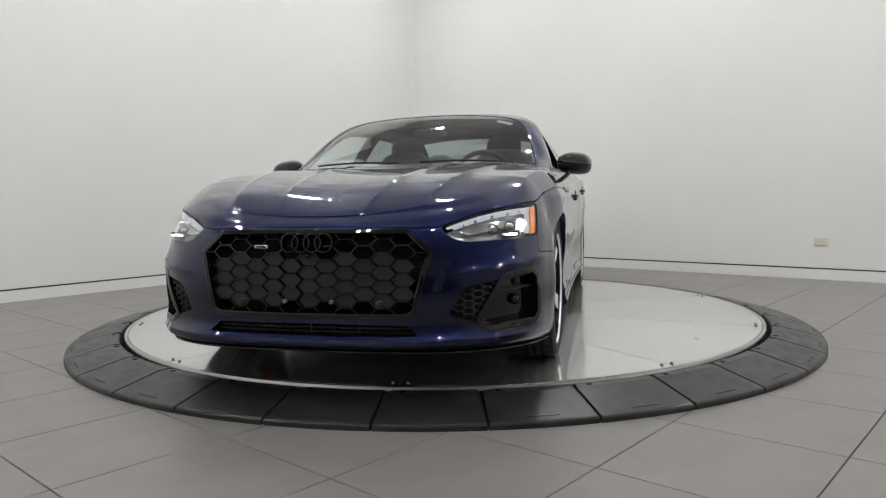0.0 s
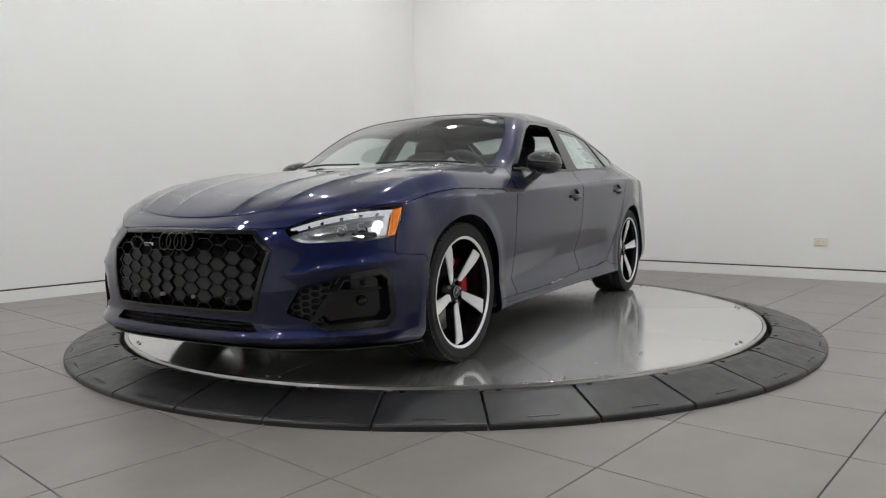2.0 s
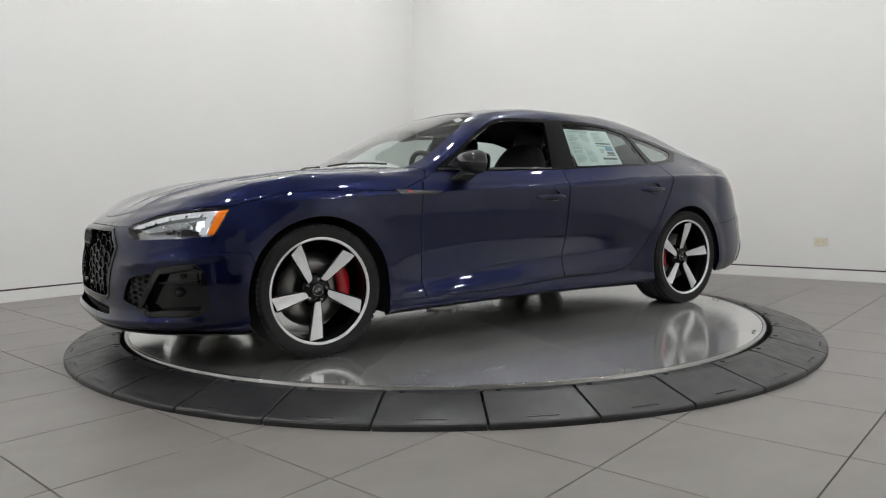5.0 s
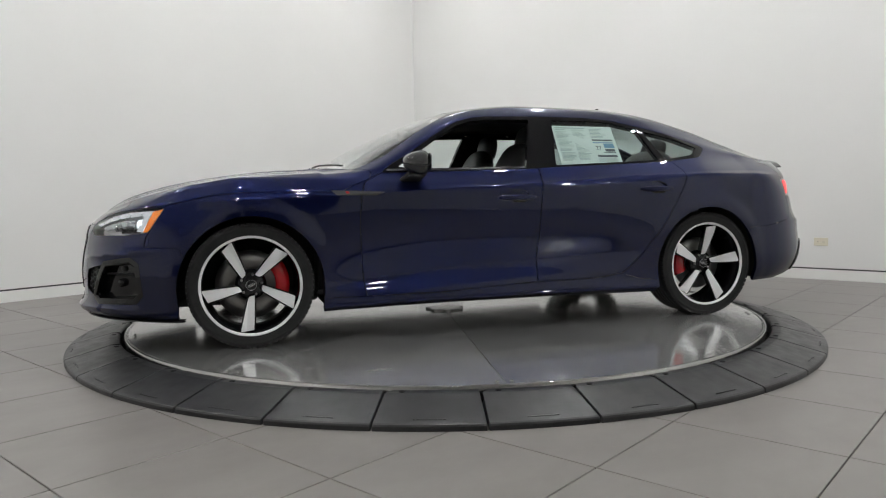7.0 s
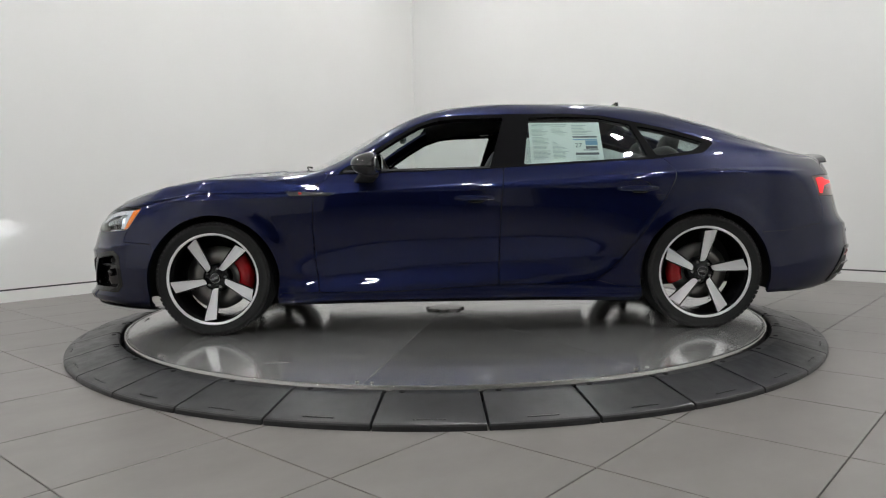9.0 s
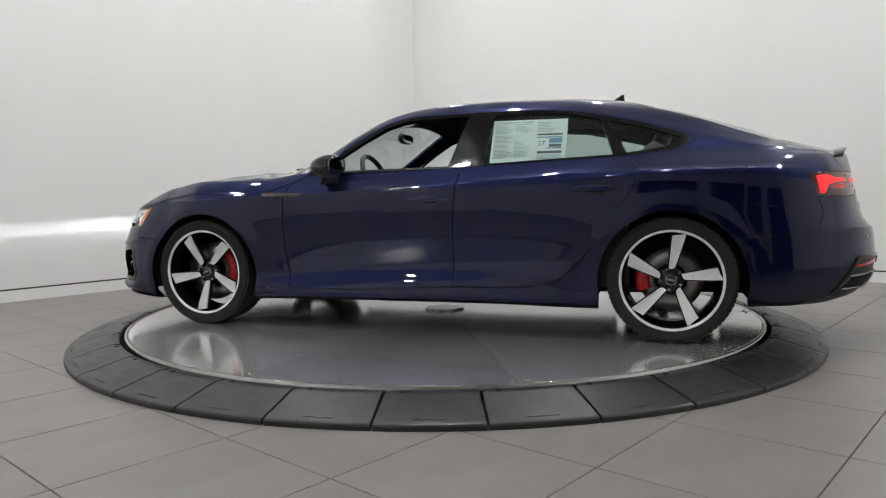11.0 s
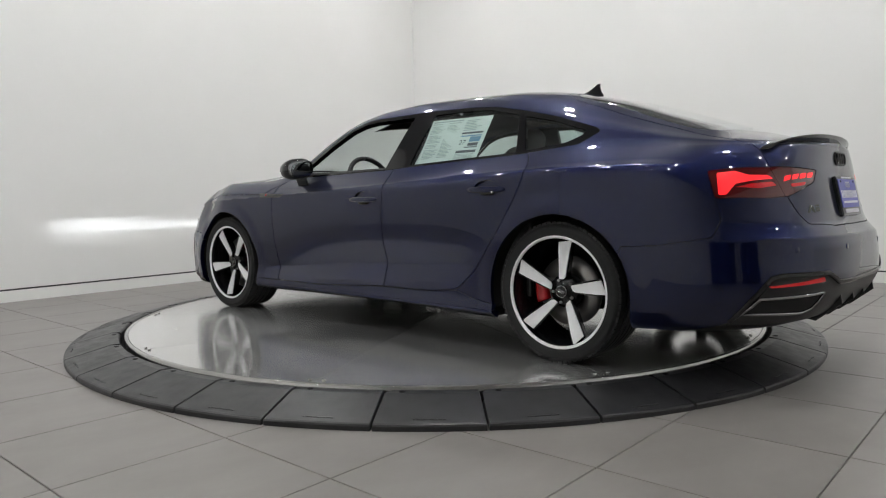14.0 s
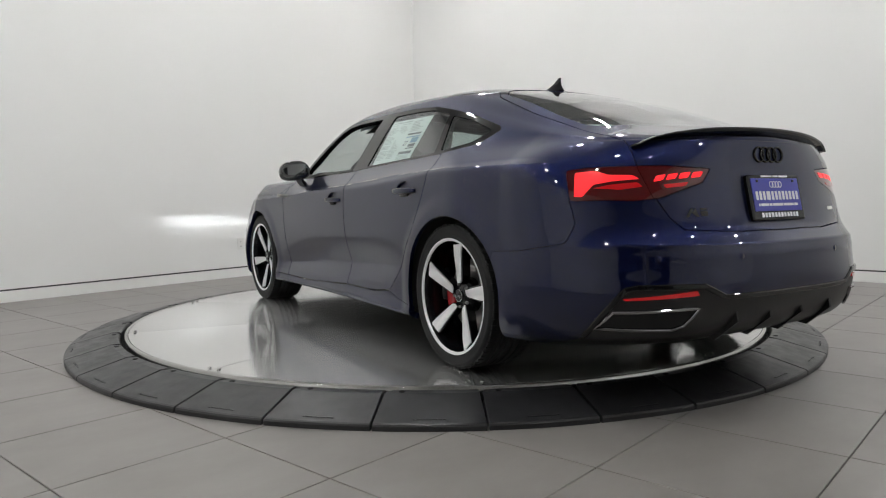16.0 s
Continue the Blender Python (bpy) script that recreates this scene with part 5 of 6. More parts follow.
def build_headlamps():
    bowls = patch("headlamp", "3d", HEADLAMP, M["lamp_dark"], CAR, "headlamp with white daylight strip and amber marker", sink=.055, depth=-.055, fillet=.02)
    top = [(2.190, .530, .664), (2.125, .620, .698), (2.0, .748, .724), (1.862, .838, .736)]
    low = [(2.180, .560, .646), (2.118, .645, .672), (2.005, .766, .695), (1.885, .850, .703)]

    def at(row, t):
        k = min(int(t * 3), 2)
        return lerp3(row[k], row[k + 1], t * 3 - k)

    def add(name, pts, mat, sink, depth=.008, label=""):
        made = patch(name, "3d", pts, mat, None, label, sink=sink, depth=depth, fillet=.003)
        for ob, holder in zip(made, bowls):
            ob.parent = holder
    # slanted daylight blocks along the top edge
    for k in range(6):
        t0, t1 = .04 + k * .155, .04 + k * .155 + .125
        add("daylight_block", [at(top, t0 + .03), at(top, min(t1 + .03, 1)), lerp3(at(top, t1), at(low, t1), .62), lerp3(at(top, t0), at(low, t0), .62)], M["drl"], .012)
    add("daylight_strip", [at(top, .0), at(top, 1.0), lerp3(at(top, 1), at(low, 1), .22), lerp3(at(top, 0), at(low, 0), .3)], M["drl"], .010)
    add("side_strip", [(1.925, .828, .730), (1.900, .836, .733), (1.952, .849, .634), (1.980, .838, .634)], M["drl"], .010)
    add("amber_marker", [(1.888, .838, .736), (1.834, .847, .744), (1.912, .861, .628), (1.942, .853, .628)], M["amber"], .006, .01, "amber side marker")
    add("reflector_band", [lerp3(at(low, .05), at(top, .05), .1), at(low, 1.0), (1.95, .848, .690), (2.05, .770, .668), (2.16, .628, .640)], M["reflector"], .030)
    # lamp tubes
    for q, r, mat, name in (((1.985, .812, .660), .026, "low_beam", "low_beam"), ((2.045, .768, .655), .024, "reflector", "high_beam"), ((2.105, .706, .647), .021, "reflector", "bend_lamp")):
        for s, holder in zip((1, -1), bowls):
            p, n = on_skin("3d", q)
            n = (n + Vector((1.2, 0, 0))).normalized()
            p, n = Vector((p.x, s * p.y, p.z)), Vector((n.x, s * n.y, 0)).normalized()
            bm = bmesh.new()
            spin(bm, [(0, .006), (r * .6, .004), (r * .92, -.004), (r, -.012), (r * 1.08, -.004), (r * 1.12, -.02), (r * 1.12, -.03)], 24)
            bmesh.ops.transform(bm, matrix=Matrix.Translation(p - n * .026) @ n.to_track_quat("Z", "Y").to_matrix().to_4x4() @ Matrix.Diagonal((1, 1.0, 1, 1)), verts=bm.verts)
            part(name, bm, M[mat], holder)
    lens = patch("lens_cover", "3d", HEADLAMP, M["lens"], None, "clear lens cover", sink=.002, depth=.004, fillet=.02)
    for ob, holder in zip(lens, bowls):
        ob.parent = holder
        ob.visible_shadow = False


build_headlamps()


def build_beams():
    """Low-beam projectors: a slit box before a small hot strip gives the flat-topped beam on the wall."""
    for s in (1, -1):
        y = s * .755
        bm = bmesh.new()
        x0, x1, zc, t, w = 1.95, 2.036, .628, .002, .030
        box(bm, (x0, y - w, zc - .011), (x1, y + w, zc - .011 + t))
        box(bm, (x0, y - w, zc + .010 - t), (x1, y + w, zc + .010))
        box(bm, (x0, y - w, zc - .011), (x1, y - w + t, zc + .010))
        box(bm, (x0, y + w - t, zc - .011), (x1, y + w, zc + .010))
        box(bm, (x0 - t, y - w, zc - .011), (x0, y + w, zc + .010))
        box(bm, (x1, y - w, zc), (x1 + .0015, y + w, zc + .010))
        box(bm, (x1, y - w, zc - .011), (x1 + .0015, y + w, zc - .005))
        part("projector_box", bm, M["black"], CAR, "black headlamp projector box")
        bm = bmesh.new()
        vs = [bm.verts.new((x0 + .016, y + a, zc - .0004 + b)) for a, b in ((-.022, -.0006), (.022, -.0006), (.022, .0006), (-.022, .0006))]
        bm.faces.new(vs)
        part("projector_light", bm, M["beam"], CAR, "hot light strip of the projector")
        bm = bmesh.new()
        bm.faces.new([bm.verts.new((x0 + .016, y + a, zc + b)) for a, b in ((-.022, .0006), (.022, .0006), (.022, .0060), (-.022, .0060))])
        part("projector_light", bm, M["beam_low"], CAR, "dimmer light strip of the projector")


build_beams()


# ---------------------------------------------------------------- car rear
def build_rear():
    P = PANELS
    # slivers inboard of the lid's edge belong to the lid
    sliver = [hull_points([np.mean(q, axis=0)])[0][1] < .575 for q in P["tail_lamp"]]
    P["tail_lamp"] = [q for q, cut in zip(P["tail_lamp"], sliver) if not cut]
    outer = add_panel("tail_lamp", P["tail_lamp"], M["tail_lens"], CAR, "dark red tail lamp with glowing red bands", .001, .0012, .02)
    inner = add_panel("lid_lamp", P["lid_lamp"], M["tail_lens"], BODY["hatch"], "dark red lamp on the tailgate", .001, .0012, .02)
    def add(name, pts, mat, holders, sink=-.0008, label=""):
        made = patch(name, "3d", pts, mat, None, label, sink=sink, depth=.003, fillet=.006)
        for ob, h in zip(made, holders):
            ob.parent = h
    add("light_band", [(-2.098, .770, .858), (-2.150, .720, .862), (-2.190, .690, .846), (-2.250, .628, .845), (-2.268, .612, .832), (-2.200, .690, .822), (-2.160, .735, .812), (-2.140, .772, .770), (-2.115, .790, .770)], M["tail_glow"], outer)
    add("lower_band", [(-2.165, .745, .800), (-2.205, .700, .812), (-2.272, .625, .822), (-2.285, .610, .805), (-2.240, .680, .795)], M["tail_dim"], outer)
    for k in range(4):
        y0 = .585 - k * .056
        add("light_band", [(-2.345, y0 - .004, .856), (-2.345, y0 - .050, .857), (-2.345, y0 - .034, .836), (-2.345, y0 + .010, .834)], M["tail_glow"], inner)
    add("reverse_lamp", [(-2.33, .545, .815), (-2.35, .440, .820), (-2.35, .455, .806), (-2.33, .535, .800)], M["tail_dim"], inner)

    # plate holder, plate and its lines
    hatch = BODY["hatch"]
    p, n = on_skin("rear", (0.0, .755))
    tilt = math.atan2(n.z, -n.x)
    base = Matrix.Translation(p) @ Matrix.Rotation(radians(-90), 4, "Z") @ Matrix.Rotation(tilt * -1, 4, "X")
    def slab(name, lo, hi, mat, parent, bevel=.002, label=""):
        bm = bmesh.new()
        box(bm, (lo[0], -hi[2], lo[1]), (hi[0], -lo[2], hi[1]), bevel, base)
        return part(name, bm, M[mat], parent, label)
    plate = slab("plate_frame", (-.165, -.092, -.01), (.165, .088, .018), "gloss_black", hatch, .006, "black plate frame")
    slab("dealer_plate", (-.150, -.056, .016), (.150, .074, .0205), "plate_blue", plate, .002, "blue dealer plate with white lines")
    for k in range(4):
        bm = bmesh.new()
        spin(bm, [(.0095, 0), (.0105, .001), (.0125, .001), (.0135, 0)], 20)
        bmesh.ops.transform(bm, matrix=base @ Matrix.Translation(((k - 1.5) * .018, -.0206, .049)) @ Matrix.Rotation(radians(90), 4, "X"), verts=bm.verts)
        part("emblem_ring", bm, M["plate_white"], plate)
    def words(x0, x1, z, h, widths, parent):
        total = sum(widths) + (len(widths) - 1) * .6
        u = (x1 - x0) / total
        x = x0
        for w in widths:
            slab("text_bar", (x, z, .019), (x + w * u, z + h, .0214), "plate_white", parent, 0)
            x += (w + .6) * u
    words(-.135, .135, -.012, .034, (1, 1, 1, 1.6, 1, 1, 1, 1, 1, 1, 1, 1), plate)
    words(-.125, .125, -.036, .010, (1, 6, 2, 8, 8, 3), plate)
    words(-.115, .115, -.080, .018, (1, 1, 1, 1.2, 1, 1, 1, 1, 1, 1, 1, 1), plate)
    words(-.085, .085, .078, .007, (6, 3, 5), plate)
    for s in (-1, 1):
        slab("plate_screw", (s * .115 - .006, .058, .019), (s * .115 + .006, .068, .024), "satin_black", plate, .002)
    # emblem rings, model marks as plain bars
    pr, nr = on_skin("rear", (0.0, .925))
    for k in range(4):
        bm = bmesh.new()
        spin(bm, [(.024, -.004), (.025, .006), (.0285, .009), (.032, .006), (.033, -.004)], 36, "z", True)
        q, nq = on_skin("rear", (abs(k - 1.5) * .040, .925))
        side = -1 if k < 1.5 else 1
        nq = Vector((nq.x, side * nq.y, nq.z))
        bmesh.ops.transform(bm, matrix=Matrix.Translation((q.x, side * q.y, q.z)) @ nq.to_track_quat("Z", "Y").to_matrix().to_4x4(), verts=bm.verts)
        part("emblem_ring", bm, M["gloss_black"], hatch, "gloss black emblem ring")
    for pts in ([(.475, .690), (.452, .722), (.440, .722), (.463, .690)], [(.450, .706), (.430, .722), (.420, .690), (.430, .690)], [(.412, .722), (.380, .722), (.380, .715), (.412, .715)], [(.412, .694), (.380, .694), (.380, .711), (.412, .711)]):
        made = patch("model_mark", "rear", pts, M["gloss_black"], hatch, "gloss black model mark", sink=-.002, depth=.004, fillet=.001)
        bpy.data.objects.remove(made[1])
    made = patch("model_mark", "rear", [(.46, .700), (.40, .700), (.40, .714), (.46, .714)], M["chrome"], hatch, "small silver mark", sink=-.002, depth=.004, fillet=.003)
    bpy.data.objects.remove(made[0])

    # spoiler lip along the trailing edge
    bm = bmesh.new()
    rows = []
    for k in range(-40, 41):
        y = .600 * k / 40
        f = 1 - (abs(k) / 40) ** 3.2
        c, nn = on_skin("top", (-2.31 + .10 * (abs(y) / .6) ** 2.4, abs(y)))
        x0 = c.x
        z0 = c.z
        rows.append([bm.verts.new((x0 + a, y, z0 + b * (0.08 + .92 * f))) for a, b in ((.055, -.003), (.02, .010), (-.025, .023), (-.040, .026), (-.043, .021), (-.030, .008), (-.010, -.012))])
    for a, b in zip(rows, rows[1:]):
        for i in range(6):
            bm.faces.new((a[i], a[i + 1], b[i + 1], b[i])).smooth = True
    bm.faces.new(rows[0]), bm.faces.new(rows[-1][::-1])
    bmesh.ops.recalc_face_normals(bm, faces=bm.faces)
    part("spoiler_lip", bm, M["gloss_black"], hatch, "gloss black spoiler lip")

    # lower rear: upper edge trim, reflectors, tail pipes, fins
    diff = BODY["diff"]
    edge = [(-2.166, .793, .250), (-2.241, .778, .336), (-2.318, .733, .437), (-2.349, .701, .446), (-2.46, .474, .446), (-2.475, .385, .402), (-2.488, .18, .400), (-2.490, .0, .400)]
    for s in (1, -1):
        pts = []
        for q in dense(edge, .03, False):
            p, n = on_skin("3d", tuple(q))
            pts.append((Vector((p.x, s * p.y, p.z)), Vector((n.x, s * n.y, n.z))))
        bm = bmesh.new()
        strip_along(bm, pts, .020, .008, False, .02)
        part("edge_trim", bm, M["gloss_black"], diff, "gloss black edge trim")
    made = patch("reflector", "rear", [(.725, .404), (.500, .430), (.490, .412), (.720, .396)], M["tail_dim"], diff, "red rear reflector", sink=-.002, depth=.008)
    pipe = [(.775, .290), (.745, .352), (.485, .366), (.520, .300), (.560, .285)]
    made = patch("tail_pipe", "rear", pipe, M["black"], diff, "trapezoid tail pipe trim", sink=.006 - .004, depth=-.01)
    for s in (1, -1):
        for grow, w, mat in ((1.0, .012, "chrome"),):
            pts = []
            for q in dense([Vector((y, z, 0)) for y, z in pipe], .025):
                p, n = on_skin("rear", (q.x, q.y))
                pts.append((Vector((p.x, s * p.y, p.z)), Vector((n.x, s * n.y, n.z))))
            bm = bmesh.new()
            strip_along(bm, pts, w, .006, True, .02)
            part("pipe_rim", bm, M["dark_chrome"], diff, "dark polished pipe rim")
    for y in (-.30, -.10, .10, .30):
        bm = bmesh.new()
        prism(bm, [(-2.455, .345), (-2.30, .225), (-2.36, .215), (-2.462, .30)], .012, lambda a, b, h: (a, y - .006 + h, b))
        bmesh.ops.recalc_face_normals(bm, faces=bm.faces)
        part("diffuser_fin", bm, M["satin_black"], diff)
    for y in (.62, .30, -.30, -.62):
        p, n = on_skin("rear", (abs(y), .545))
        p, n = Vector((p.x, math.copysign(p.y, y), p.z)), Vector((n.x, math.copysign(n.y, y), n.z))
        bm = bmesh.new()
        spin(bm, [(0, .0015), (.011, .001), (.0125, -.001)], 20)
        bmesh.ops.transform(bm, matrix=Matrix.Translation(p) @ n.to_track_quat("Z", "Y").to_matrix().to_4x4(), verts=bm.verts)
        part("parking_sensor", bm, M["paint"], BODY["rear"])

    # shark fin
    bm = bmesh.new()
    p, _ = on_skin("top", (-1.06, 0.0))
    rows = []
    for h, x0, x1, w in ((-.006, .085, -.095, .036), (.005, .072, -.088, .027), (.016, .036, -.080, .015), (.034, -.010, -.074, .009), (.052, -.038, -.072, .006), (.062, -.052, -.074, .004)):
        ring = []
        for i in range(12):
            a = 2 * math.pi * i / 12
            ring.append(bm.verts.new((p.x + (x0 + x1) / 2 + (x0 - x1) / 2 * math.cos(a), w * math.sin(a), p.z + h)))
        rows.append(ring)
    for a, b in zip(rows, rows[1:]):
        for i in range(12):
            bm.faces.new((a[i], a[(i + 1) % 12], b[(i + 1) % 12], b[i])).smooth = True
    bm.faces.new(rows[-1])
    bmesh.ops.recalc_face_normals(bm, faces=bm.faces)
    part("roof_antenna", bm, M["gloss_black"], CAR, "black shark-fin roof antenna")


build_rear()


# ---------------------------------------------------------------- car sides and cabin
def superegg(bm, size, n=2.6, u=32, v=18, m=None, cut=None):
    """A rounded box-like body."""
    rows = []
    pw = lambda c, e: math.copysign(abs(c) ** e, c)
    for i in range(v + 1):
        b = -math.pi / 2 + math.pi * i / v
        row = []
        for k in range(u):
            a = 2 * math.pi * k / u
            q = Vector((size[0] * pw(math.cos(b), 2 / n) * pw(math.cos(a), 2 / n), size[1] * pw(math.cos(b), 2 / n) * pw(math.sin(a), 2 / n), size[2] * pw(math.sin(b), 2 / n)))
            if cut:
                q = cut(q)
            row.append(bm.verts.new(m @ q if m else q))
        rows.append(row)
    for a, b in zip(rows, rows[1:]):
        for k in range(u):
            try:
                bm.faces.new((a[k], a[(k + 1) % u], b[(k + 1) % u], b[k])).smooth = True
            except ValueError:
                pass
    bmesh.ops.remove_doubles(bm, verts=bm.verts, dist=1e-5)
    bmesh.ops.recalc_face_normals(bm, faces=bm.faces)


def build_sides():
    for s, (front, rear) in zip((1, -1), zip(BODY["fronts"], BODY["rears"])):
        for door, x, z in ((front, -.095, .772), (rear, -1.02, .812)):
            p, n = on_skin("side", (x, z))
            bm = bmesh.new()
            m = Matrix.Translation((x, s * (p.y + .012), z)) @ Matrix.Rotation(s * n.z * -1.0, 4, "X")
            superegg(bm, (.117, .014, .0155), 3.0, 32, 12, m, lambda q: Vector((q.x, q.y - s * .010 * (q.x / .117) ** 2, q.z)))
            part("door_handle", bm, M["paint"], door, "body-coloured door handle")
            bm = bmesh.new()
            superegg(bm, (.045, .010, .010), 2.6, 20, 8, Matrix.Translation((x - .01, s * (p.y + .004), z - .020)))
            part("handle_backing", bm, M["gloss_black"], door)
        # door mirror
        mirror = empty("door_mirror")
        mirror.parent = CAR
        mirror["label"] = "door mirror with a dark glossy cap"
        mm = Matrix.Translation((.497, s * .935, .972)) @ Matrix.Rotation(radians(-6 * s), 4, "X") @ Matrix.Rotation(radians(-10 * s), 4, "Z")
        shape = lambda q: Vector((q.x * (1.0 if q.x > 0 else .55), q.y * (1 - .25 * (q.z / .07) * .5), q.z * (1 - .30 * max(0, q.x) / .105)))
        bm = bmesh.new()
        superegg(bm, (.098, .104, .066), 2.7, 36, 20, mm, lambda q: shape(Vector((q.x, q.y, max(q.z, -.010)))))
        part("mirror_cap", bm, M["carbon"], mirror, "dark glossy mirror cap")
        bm = bmesh.new()
        superegg(bm, (.092, .098, .062), 2.7, 36, 20, mm @ Matrix.Translation((0, 0, -.004)), lambda q: shape(Vector((q.x, q.y, min(q.z, -.002)))))
        part("mirror_base", bm, M["satin_black"], mirror)
        bm = bmesh.new()
        superegg(bm, (.006, .086, .050), 3.2, 28, 12, mm @ Matrix.Translation((-.054, 0, .002)))
        part("mirror_glass", bm, M["mirror"], mirror, "mirror glass")
        bm = bmesh.new()
        rows = []
        for (x0, x1, y, z, th) in ((.445, .555, .905, .925, .022), (.47, .575, .88, .895, .016), (.49, .60, .852, .872, .016)):
            rows.append([bm.verts.new((x, s * y, z + h)) for x, h in ((x0, -th), (x1, -th * .8), (x1, th * .6), (x0, th))])
        for a, b in zip(rows, rows[1:]):
            for i in range(4):
                bm.faces.new((a[i], a[(i + 1) % 4], b[(i + 1) % 4], b[i]))
        bm.faces.new(rows[0]), bm.faces.new(rows[-1][::-1])
        bmesh.ops.recalc_face_normals(bm, faces=bm.faces)
        bmesh.ops.bevel(bm, geom=list(bm.edges), offset=.004, segments=1, affect="EDGES")
        part("mirror_foot", bm, M["satin_black"], mirror)
    trim = patch("wing_trim", "side", [(.985, .824), (.690, .812), (.735, .794), (.955, .797)], M["satin_black"], CAR, "black wing trim", sink=-.003, depth=.006)
    for ob, wing in zip(trim, BODY["wings"]):
        ob.parent = wing
    dot = patch("wing_mark", "side", [(.908, .816), (.889, .816), (.884, .804), (.903, .804)], M["red"], CAR, "small red mark", sink=-.004, depth=.003)
    for ob, tr in zip(dot, trim):
        ob.parent = tr
    # dark strip along the window sill and the pillar between the doors
    for ob in patch("window_seal", "side", [(.66, .941), (-.19, .953), (-.19, .943), (.66, .930)], M["satin_black"], CAR, "black window seal", sink=-.002, depth=.01):
        pass
    # lower sill lip
    for s in (1, -1):
        pts = []
        for k in range(30):
            x = .98 - 2.0 * k / 29
            p, n = on_skin("side", (x, .205))
            pts.append((Vector((p.x, s * p.y, p.z)), Vector((0, s, 0))))
        bm = bmesh.new()
        strip_along(bm, pts, .016, .010, False, .03)
        part("sill_lip", bm, M["paint"], CAR, "side sill edge")


build_sides()


def build_sticker():
    """Paper price sheet behind the left rear window, its lines as bars."""
    q = [on_skin("side", c) for c in ((-.44, 1.215), (-.84, 1.215), (-.44, .985), (-.84, .985))]
    c = [p - n * .012 for p, n in q]
    bm = bmesh.new()
    grid = lambda u, v, off: c[0].lerp(c[1], u).lerp(c[2].lerp(c[3], u), v) + q[0][1] * off
    def sheet(bm, u0, v0, u1, v1, off, th=.0012):
        a = [bm.verts.new(grid(u, v, off + th)) for u, v in ((u0, v0), (u1, v0), (u1, v1), (u0, v1))]
        b = [bm.verts.new(grid(u, v, off)) for u, v in ((u0, v0), (u1, v0), (u1, v1), (u0, v1))]
        bm.faces.new(a), bm.faces.new(b[::-1])
        for i in range(4):
            bm.faces.new((a[i], a[(i + 1) % 4], b[(i + 1) % 4], b[i]))
        bmesh.ops.recalc_face_normals(bm, faces=bm.faces)
    sheet(bm, -.02, -.02, 1.04, 1.06, 0)
    paper = part("price_sticker", bm, M["paper"], CAR, "pale green paper price sheet with printed lines")
    random.seed(4)
    def bar(u0, v0, u1, v1, mat):
        bm = bmesh.new()
        sheet(bm, u0, v0, u1, v1, .003, .0012)
        part("text_bar", bm, M[mat], paper)
    bar(.02, .03, .55, .055, "paper_ink")
    for col, (a, b) in enumerate(((.02, .28), (.31, .55))):
        v = .09
        while v < .95:
            bar(a, v, a + (b - a) * random.uniform(.55, 1), v + .013, "paper_ink")
            v += .034 if random.random() > .12 else .06
    for k in range(7):
        bar(.62, .06 + .04 * k, .62 + .33 * random.uniform(.5, 1), .075 + .04 * k, "paper_ink")
    bar(.62, .36, .98, .40, "paper_dark")
    bar(.62, .44, .98, .465, "paper_blue")
    bar(.80, .48, .98, .60, "paper_blue")
    bar(.80, .63, .97, .70, "paper_dark")
    bar(.62, .72, .98, .74, "paper_dark")
    bar(.64, .80, .98, .86, "paper_dark")
    for k in range(4):
        bar(.64, .89 + .03 * k, .96, .90 + .03 * k, "paper_ink")
    cu = bpy.data.curves.new("figure", "FONT")
    cu.body, cu.size, cu.extrude = "27", .042, .0004
    tmp = new("figure", cu)
    dg = bpy.context.evaluated_depsgraph_get()
    me = bpy.data.meshes.new_from_object(tmp.evaluated_get(dg))
    bpy.data.objects.remove(tmp)
    across, up = (c[1] - c[0]).normalized(), (c[0] - c[2]).normalized()
    nn = across.cross(up).normalized()
    o = grid(.64, .66, .0046)
    ob = new("figure", me)
    me.materials.append(M["paper_dark"])
    ob.parent = paper
    ob.matrix_basis = Matrix((( across.x, up.x, nn.x, o.x), (across.y, up.y, nn.y, o.y), (across.z, up.z, nn.z, o.z), (0, 0, 0, 1)))


build_sticker()


